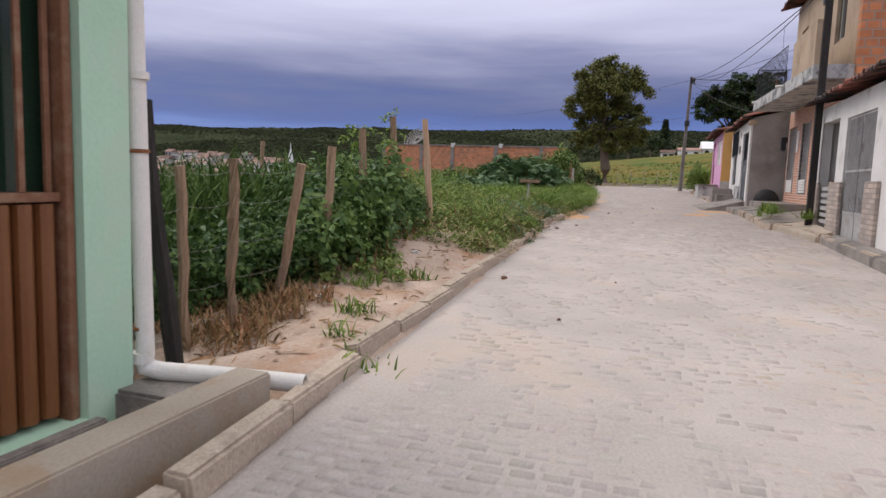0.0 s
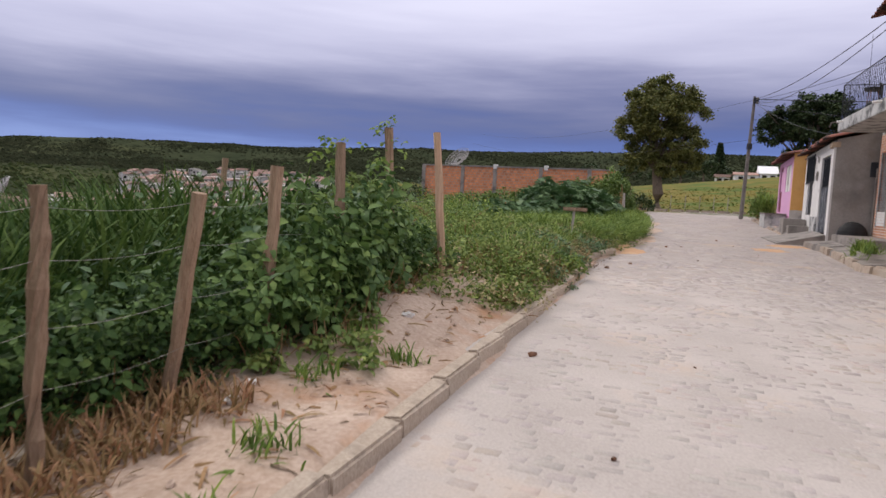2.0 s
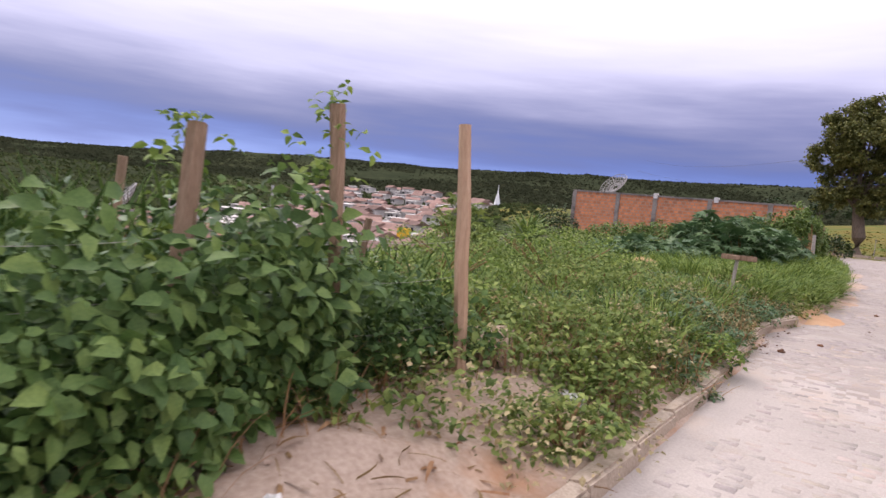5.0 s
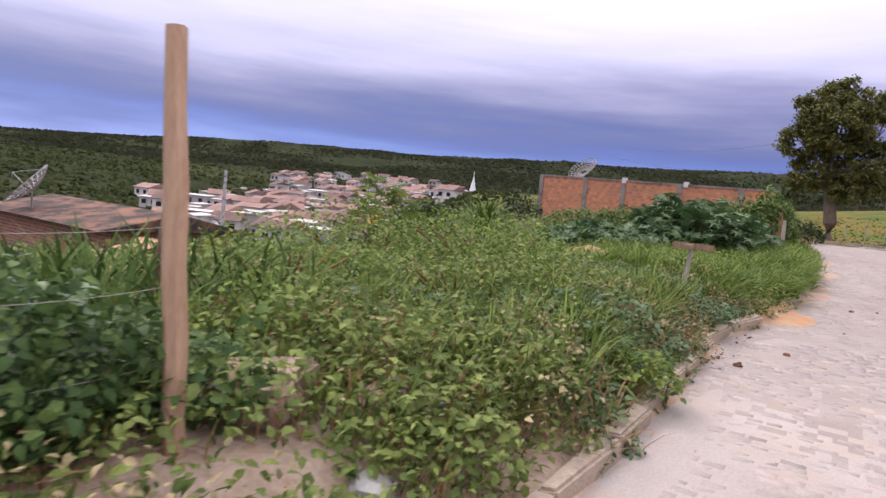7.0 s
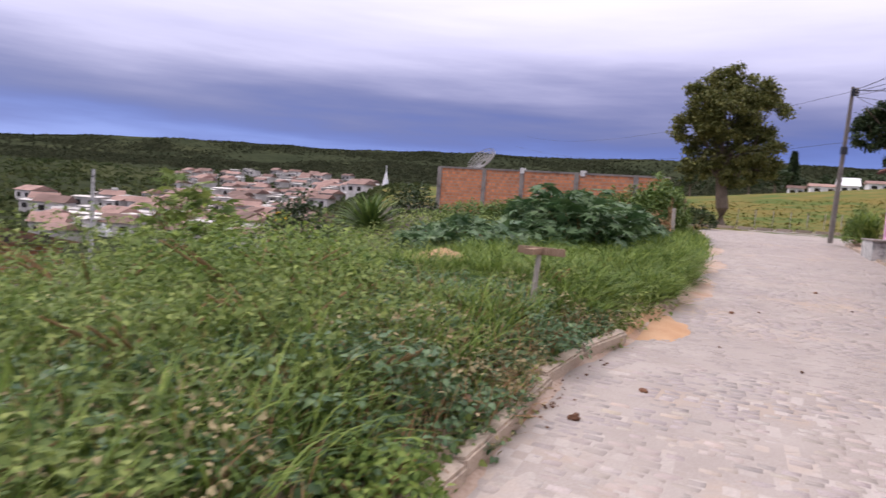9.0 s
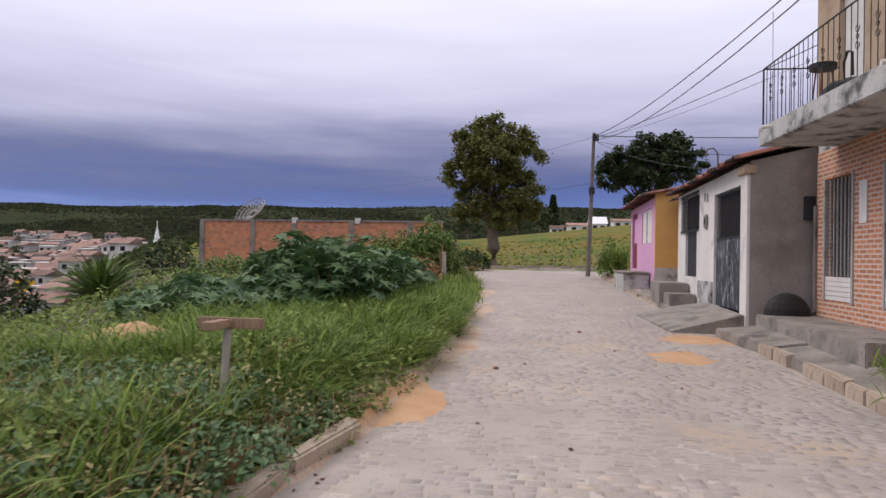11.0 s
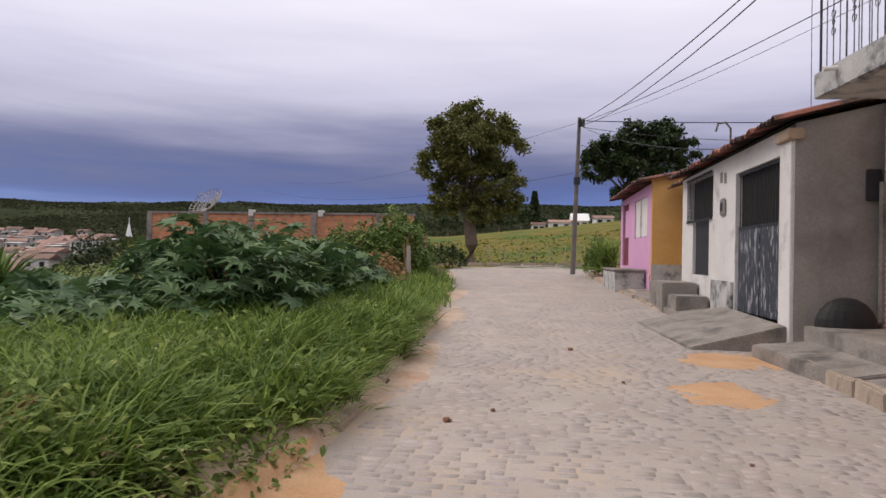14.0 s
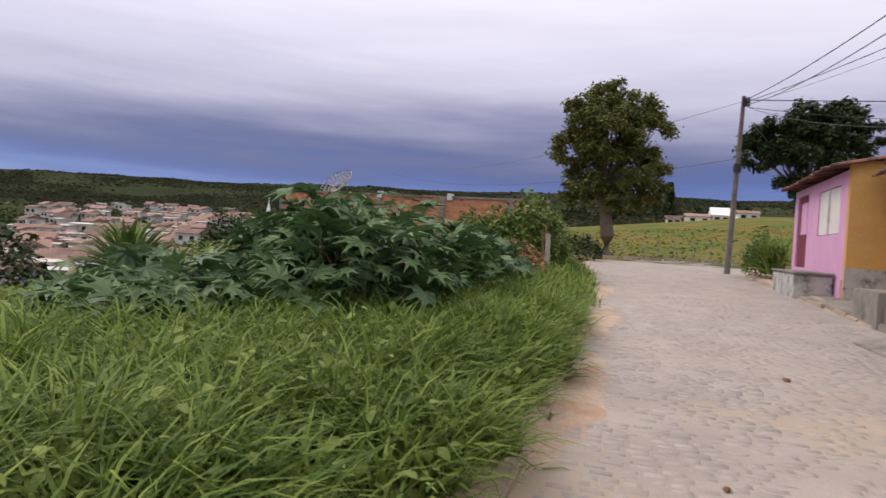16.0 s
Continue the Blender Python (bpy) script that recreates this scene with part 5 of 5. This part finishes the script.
part("trunk", rod(bmesh.new(), (0, 0, -.5), (0, 0, 1.3), .12, .1), M_bark, e)
o = scatter("fronds", BLADE, np.zeros((n, 3)) + np.array([0, 0, 1.2]), rng.random(n) * 6.28, rng.uniform(.1, 1.4, n), rng.normal(0, .3, n), np.stack([np.full(n, 2.2), np.full(n, 1.7), np.full(n, 1.7)], -1), M_hedge)
o.parent = e

# tufts on the sand and along the right pavement
for tx, ty, c in ((-1.35, -.35, 70), (-1.15, -1.05, 40), (-1.75, .65, 60), (-1.45, 1.35, 60), (-1.95, 1.5, 60), (-.75, -1.35, 40), (3.5, 13.6, 200), (3.75, 14.3, 160), (3.6, 12.9, 140), (4.1, 11.4, 120)):
    x, y = tx + rng.normal(0, .09, c), ty + rng.normal(0, .09, c)
    z = np.maximum(land(x, y), 0) if tx < 0 and False else land(x, y) + (.25 if tx > 3 else 0)
    blades("grass_tuft", "small tuft of grass growing from the sand", x, y, z, .16 if tx < 0 else .28, M_grass, .3, .7)
for i, (tx, ty) in enumerate(((-1.95, 1.0), (-1.8, 1.25), (-2.0, 1.75), (-1.6, .95), (-2.1, .6))):
    n = 26
    pos = np.stack([tx + rng.normal(0, .08, n), ty + rng.normal(0, .08, n), land(tx, ty) + .03 + rng.random(n) * .1], -1)
    stuff(scatter("weed_leaves", TRI, pos, rng.random(n) * 6.28, rng.normal(-.3, .3, n), rng.normal(0, .3, n), rng.uniform(.05, .09, n), M_weed), "low broad-leaf weed on the sandy bank", "weeds")

# ---- sand, litter ----
def mound(name, label, cx_, cy_, rx_, ry_, h, material, zoff=0.0):
    k = 22
    bm = bmesh.new()
    bmesh.ops.create_grid(bm, x_segments=k, y_segments=k, size=1)
    for v in bm.verts:
        px, py = v.co.x, v.co.y
        r = math.hypot(px, py)
        wob_ = 1 + .3 * noise.noise(Vector((px * 1.6, py * 1.6, cx_)))
        X_, Y_ = cx_ + px * rx_, cy_ + py * ry_
        base = float(road_z(Y_)) if left_x(Y_) < X_ < right_x(Y_) else float(land(X_, Y_))
        v.co = Vector((X_, Y_, base + zoff - (.012 if h < .03 else .02) + h * 1.35 * max(0, 1 - (r * wob_) ** 2) + .25 * h * noise.noise(Vector((X_ * 4, Y_ * 4, 0)))))
    o = part(name, bm, material)
    for f in o.data.polygons:
        f.use_smooth = True
    return tagged(o, label, "sand", kind="stuff")


mound("sand_heap", "washed orange sand spread at the road's edge", -1.28, 13.2, .4, 1.1, .045, M_orange, .0)
mound("sand_heap", "orange sand washed over the paving", 2.5, 18.7, 1.0, 1.0, .017, M_orange)
mound("sand_heap", "orange sand washed over the paving", 2.0, 16.7, .7, .8, .015, M_orange)
mound("sand_heap", "yellow building sand heap in the weeds", -4.5, 13.4, .8, .7, .2, M_orange, .1)
def rubble(label, x, y, sx, sy, sz, turn, tilt):
    bm = bmesh.new()
    box(bm, -sx, sx, -sy, sy, -sz, sz, bevel=.03)
    bmesh.ops.subdivide_edges(bm, edges=bm.edges[:], cuts=2, use_grid_fill=True)
    for v in bm.verts:
        v.co += v.co.normalized() * .05 * noise.noise(v.co * 6 + Vector((x, y, 0)))
    o = part("rubble_block", bm, M_mould if sx < .2 else M_sand)
    o.location, o.rotation_euler = (x, y, float(land(x, y)) + sz * .6), (tilt, -tilt, turn)
    return tagged(o, label, "rubble", "rubble in the weeds")


rubble("pale broken slab of concrete lying by the stake", -2.55, 4.5, .30, .24, .09, .4, .12)
rubble("small broken piece of pale concrete", -1.95, 5.15, .13, .1, .06, 1.1, .1)
rubble("small broken piece of pale concrete", -2.75, 5.7, .14, .1, .07, .2, .15)
rubble("small broken piece of pale concrete", -1.7, 4.5, .12, .09, .05, 2.1, .1)
mound("sand_heap", "pale rubble heap at the stake", -2.05, 5.1, .3, .35, .10, M_sand, .0)
mound("sand_heap", "orange earth heap before the brick house", -11.5, 9.3, 1.4, 1.2, .45, M_orange)
for ya_, yb_, wd in ((-4.5, 2, .28), (2, 9, .22), (14.5, 20, .34), (19, 25, .4), (24, 31, .45)):
    ym_ = (ya_ + yb_) / 2
    mound("sand_drift", "pale sand washed along the road's edge", float(left_x(ym_)) + .12, ym_, wd, (yb_ - ya_) / 2, .019, M_wash if ym_ < 10 else M_sand)
x, y, z = patch(260, -1.7, 3.6, .15, 1.2)
n = len(x)
stuff(scatter("dead_twigs", BLADE, np.stack([x, y, z + .012], -1), rng.random(n) * 6.28, rng.normal(.05, .08, n), rng.normal(0, .6, n), np.stack([rng.uniform(.15, .5, n), rng.uniform(.06, .22, n), rng.uniform(.06, .2, n)], -1), M_dry), "dead twigs and straw lying on the sand", "twigs")


def flake(name, label, cat, x, y, z, s, material, group):
    bm = bmesh.new()
    bmesh.ops.create_icosphere(bm, subdivisions=2, radius=s, matrix=Matrix.Diagonal((1, .7, .35, 1)))
    for v in bm.verts:
        v.co += v.normal * s * .6 * noise.noise(v.co * (3 / s) + Vector((x * 5, y * 5, 0)))
    o = part(name, bm, material)
    o.location, o.rotation_euler = (x, y, z + s * .2), (0, 0, x * 7)
    return tagged(o, label, cat, group)


for x, y, s in ((-.78, 2.46, .045), (.16, .6, .02), (.67, 19.05, .05), (-.55, 15.2, .045), (-.2, 15.6, .03), (-.9, 10.3, .04), (-1.2, 9.3, .05), (.3, 12.0, .025), (-.5, 12.6, .02), (1.1, 17.0, .025), (.5, 2.8, .015), (1.6, 14.5, .02)):
    flake("dead_leaf", "curled brown leaf lying on the paving", "leaf", x, y, float(road_z(y)) + .005, s, M_litter, "road leaves")
for i in range(40):
    y = 9.0 + abs(random.gauss(0, 1.1))
    flake("dead_leaf", "curled brown leaf lying on the paving", "leaf", float(left_x(y)) + abs(random.gauss(.04, .1)), y, float(road_z(y)) + .005, random.uniform(.008, .018), M_litter, "road leaves")
for x, y, s in ((-1.78, 2.1, .055), (-2.0, .35, .04), (-1.95, .1, .05), (-2.1, 1.85, .045), (-2.05, -.05, .03), (-1.9, .9, .02)):
    flake("litter", "crumpled white plastic litter on the bank", "litter", x, y, float(land(x, y)), s, M_paper, "bank litter")
for i in range(26):
    y = random.uniform(-1.6, 3.2)
    x = float(left_x(y)) - random.uniform(.2, 1.1)
    flake("pebble", "small stone on the sandy bank", "pebble", x, y, float(land(x, y)), random.uniform(.012, .03), M_sand, "bank pebbles")
old = loose("buried_kerb", "old half-buried kerb beside the fence", "kerb", B(-.07, .07, -.9, .9, -.1, .09, bevel=.015), M_kerb)
old.location, old.rotation_euler = (-2.28, -1.3, -.2), (0, 0, radians(6))

# ---- the town below and what stands on the far rise ----
def town_house(x, y, w, d, h, turn, label, wall_m, roof_m, rise):
    z = float(land(x, y))
    e = thing("town_house", label, "house", (x, y, z), group="houses of the town")
    e.rotation_euler = (0, 0, turn)
    part("wall", B(-w / 2, w / 2, -d / 2, d / 2, -3, h), wall_m, e)
    bm = bmesh.new()
    o_ = .35
    v = [bm.verts.new(p) for p in ((-w / 2 - o_, -d / 2 - o_, h), (w / 2 + o_, -d / 2 - o_, h), (w / 2 + o_, d / 2 + o_, h), (-w / 2 - o_, d / 2 + o_, h), (-w / 2 - o_, 0, h + rise), (w / 2 + o_, 0, h + rise))]
    for f in ((0, 1, 5, 4), (2, 3, 4, 5), (0, 4, 3), (1, 2, 5), (3, 2, 1, 0)):
        bm.faces.new([v[i] for i in f])
    part("roof", bm, roof_m, e)
    for k in range(2):
        xx = -w * .25 + k * w * .5
        part("window", B(xx - .5, xx + .5, -d / 2 - .05, -d / 2 + .02, h * .35, h * .75), M_dark, e)
    return e


random.seed(11)
for i in range(250):
    if i < 70:
        az, dist = random.uniform(-60, -38), random.uniform(92, 175)
    else:
        az = random.uniform(-50, -34.3)
        dist = random.uniform(150, 345) - 60 * max(0, (-42 - az) / 8)
    x, y = dist * math.sin(radians(az)), 5 + dist * math.cos(radians(az))
    w = random.uniform(3.2, 5.6)
    white = random.random() < .45
    town_house(x, y, w, random.uniform(3.6, 5.5), random.uniform(1.7, 2.6), random.uniform(-.5, .9), "white painted town house with flat roof" if white else "small town house with clay tile roof", M_townwall, M_townwall if white else M_townroof, .25 if white else random.uniform(.7, 1.3))
for x, y, w in ((6.5, 165, 5), (11.0, 165, 3.5), (16, 162, 4), (1.5, 168, 3)):
    town_house(x, y, w, 4, 1.6, .1, "white farm building beyond the pasture", M_chapel, M_townroof if x != 11.0 else M_chapel, .7 if x != 11.0 else 1.8)
az, dist = radians(-32.8), 225
cxx, cyy = dist * math.sin(az), 5 + dist * math.cos(az)
e = thing("church_spire", "slender white church spire above the roofs", "church", (cxx, cyy, -2.2))
part("tower", B(-2, 2, -2, 2, -3, 3.2), M_chapel, e)
part("spire", rod(bmesh.new(), (0, 0, 3.2), (0, 0, 12.0), 1.9, .1, 8), M_chapel, e)
part("cross", B(-.08, .08, -.08, .08, 12, 13.6), M_chapel, e)
az, dist = radians(-54.4), 110
e = thing("white_shed", "white barrel-roofed shed in the valley", "shed", (dist * math.sin(az), 5 + dist * math.cos(az), -8.3))
part("wall", B(-1.9, 1.9, -2.4, 2.4, -2, 1.3), M_chapel, e)
part("roof", rod(bmesh.new(), (0, -2.5, .9), (0, 2.5, .9), 1.8, n=24), M_chapel, e)
az, dist = radians(-41.4), 120
e = thing("yellow_tank", "yellow water tank on a roof", "tank", (dist * math.sin(az), 5 + dist * math.cos(az), -6.5))
part("tank", B(-1.1, 1.1, -1, 1, 1.0, 3.4, bevel=.2), M_sign_y, e)
part("stand", B(-1, 1, -1, 1, -3, 1.0), M_townwall, e)
az, dist = radians(-46.0), 75
e = thing("blue_tank", "blue water tank on a low roof", "tank", (dist * math.sin(az), 5 + dist * math.cos(az), -7))
part("tank", rod(bmesh.new(), (0, 0, 1.2), (0, 0, 2.2), .9, .75, 16), M_blue, e)
part("stand", B(-2, 2, -2, 2, -2, 1.2), M_townwall, e)

# brick house on the slope
def slope_house():
    e = thing("brick_shed", "low unplastered brick house with clay tile roof", "house", (-19, 12, -3))
    shift(part("wall", B(-24, -17.0, 11.5, 15.5, -6, -.35), brick_mat("old_brick", (.30, .12, .07), (.40, .18, .10), (.36, .28, .24), .24, .10, .012, "xy")), e)
    shift(part("base", B(-24.1, -16.9, 11.3, 11.45, -6, -1.5), M_grey), e)
    bm = bmesh.new()
    v = [bm.verts.new(p) for p in ((-24.4, 11.1, -.40), (-16.7, 11.1, -.40), (-16.7, 15.9, -.40), (-24.4, 15.9, -.40), (-24.4, 13.5, .1), (-16.7, 13.5, .1))]
    for f in ((0, 1, 5, 4), (2, 3, 4, 5), (0, 4, 3), (1, 2, 5), (3, 2, 1, 0)):
        bm.faces.new([v[i] for i in f])
    shift(part("roof", bm, M_rooftile), e)


slope_house()
dish(-22.0, 11.8, -.2, .85, "pale mesh satellite dish on the brick house")

# woods on the hills
n = 120000
az = np.radians(rng.uniform(-85, 25, n))
d = rng.uniform(345, 735, n)
d = np.where(rng.random(n) < .12, rng.uniform(690, 715, n), d)
x, y = d * np.sin(az), 5 + d * np.cos(az)
keep = (bumps(x, y, .02) + .5 * bumps(x, y, .047) + rng.normal(0, .35, n)) > -.25
x, y = x[keep], y[keep]
n = len(x)
stuff(scatter("far_woods", TUFT, np.stack([x, y, land(x, y) - .5], -1), rng.random(n) * 6.28, rng.normal(.5, .4, n), rng.normal(0, .5, n), rng.uniform(1.4, 3.2, n), M_farwood), "dark scrub woods covering the hills", "woods")
n = 9000
az = np.radians(rng.uniform(-75, -29, n))
d = 55 + 275 * rng.random(n) ** .8
x, y = d * np.sin(az), 5 + d * np.cos(az)
stuff(scatter("valley_bushes", TUFT, np.stack([x, y, land(x, y) - .3], -1), rng.random(n) * 6.28, rng.normal(.5, .4, n), rng.normal(0, .5, n), rng.uniform(.9, 2.4, n) * np.clip(d / 150, .35, 1.0), M_valley), "bushes and trees between the town houses", "bushes")
# pasture tussocks
n = 5000
x = rng.uniform(-16, 30, n)
y = rng.uniform(47, 110, n)
keep = ~((x > left_x(y)) & (x < right_x(y)) & (y < 56))
x, y = x[keep], y[keep]
n = len(x)
stuff(scatter("pasture_grass", TUFT, np.stack([x, y, land(x, y) - .02], -1), rng.random(n) * 6.28, rng.normal(.8, .4, n), rng.normal(0, .5, n), rng.uniform(.08, .3, n), M_field), "tussocks of grass on the pasture", "grass")

# ---- paving stones ----
def stone_mesh(k):
    r = random.Random(k)
    bm = bmesh.new()
    w, d_ = .5, .5
    top = [(-w + .05 + r.uniform(0, .05), -d_ + .08 + r.uniform(0, .08)), (w - .05 - r.uniform(0, .05), -d_ + .08 + r.uniform(0, .08)), (w - .05 - r.uniform(0, .05), d_ - .08 - r.uniform(0, .08)), (-w + .05 + r.uniform(0, .05), d_ - .08 - r.uniform(0, .08))]
    lo = [(-w, -d_), (w, -d_), (w, d_), (-w, d_)]
    return [(px, py, r.uniform(-.002, .002)) for px, py in top] + [(px, py, -.022) for px, py in lo]


SF = [(0, 1, 2, 3), (4, 5, 1, 0), (5, 6, 2, 1), (6, 7, 3, 2), (7, 4, 0, 3)]
stone_data = []
for k in range(8):
    me = bpy.data.meshes.new("paving_stone")
    me.from_pydata(stone_mesh(k), [], SF)
    me.materials.append(M_stone1)
    stone_data.append(me)
rest = {M_stone: ([], []), M_stonepale: ([], [])}
tmpl = [np.array(stone_mesh(k)) for k in range(8)]
singles = 0
random.seed(5)
y = -5.4
row = 0
while y < 44:
    dpt = random.uniform(.09, .115)
    x = float(left_x(y)) + .05 + random.uniform(0, .12)
    end = float(right_x(y)) - .06
    while x < end - .1:
        w = random.uniform(.12, .2)
        ym = y + dpt / 2 + .02 * math.sin(x * 1.7 + row * .2) + random.uniform(-.006, .006)
        z = float(road_z(ym)) + .004 * float(bumps(x, ym, 2.1)) + .003 * float(bumps(x, ym, 6.3)) + .0002 + .0014 * float(sm(4, 13, ym)) + .006 * float(1 - sm(-3.4, -1.6, ym)) + random.uniform(-.0028, .002)
        k = random.randrange(8)
        if 11.5 < y < 14.5 and -1.2 < x < 1.8 and singles < 300:
            o = new("paving_stone", stone_data[k])
            o.parent = road
            o.matrix_basis = pose(x + w / 2, ym, z, 1.2, 0, random.uniform(-3, 3)) @ Matrix.Diagonal((w - .012, dpt - .012, 1, 1))
            singles += 1
        else:
            c, s = math.cos(random.uniform(-.05, .05)), random.uniform(-.05, .05)
            v = tmpl[k] * np.array([w - .012, dpt - .012, 1])
            v = np.stack([v[:, 0] * c - v[:, 1] * s + x + w / 2, v[:, 0] * s + v[:, 1] * c + ym, v[:, 2] + z + .022 * (v[:, 1])], -1)
            rv, rf = rest[M_stonepale if ym + 1.6 * float(bumps(x, ym, .9)) + random.gauss(0, 2) < 8.5 else M_stone]
            rf.append(np.array(SF) + 8 * len(rv))
            rv.append(v)
        x += w
    y += dpt
    row += 1
for m_, (rv, rf) in rest.items():
    o = mesh_np("paving_stones", np.concatenate(rv), np.concatenate(rf), m_)
    o.parent = road
    tagged(o, "rows of grey paving stones half sunk in sand" if m_ is M_stone else "paving stones washed over with pale cement", kind="stuff")
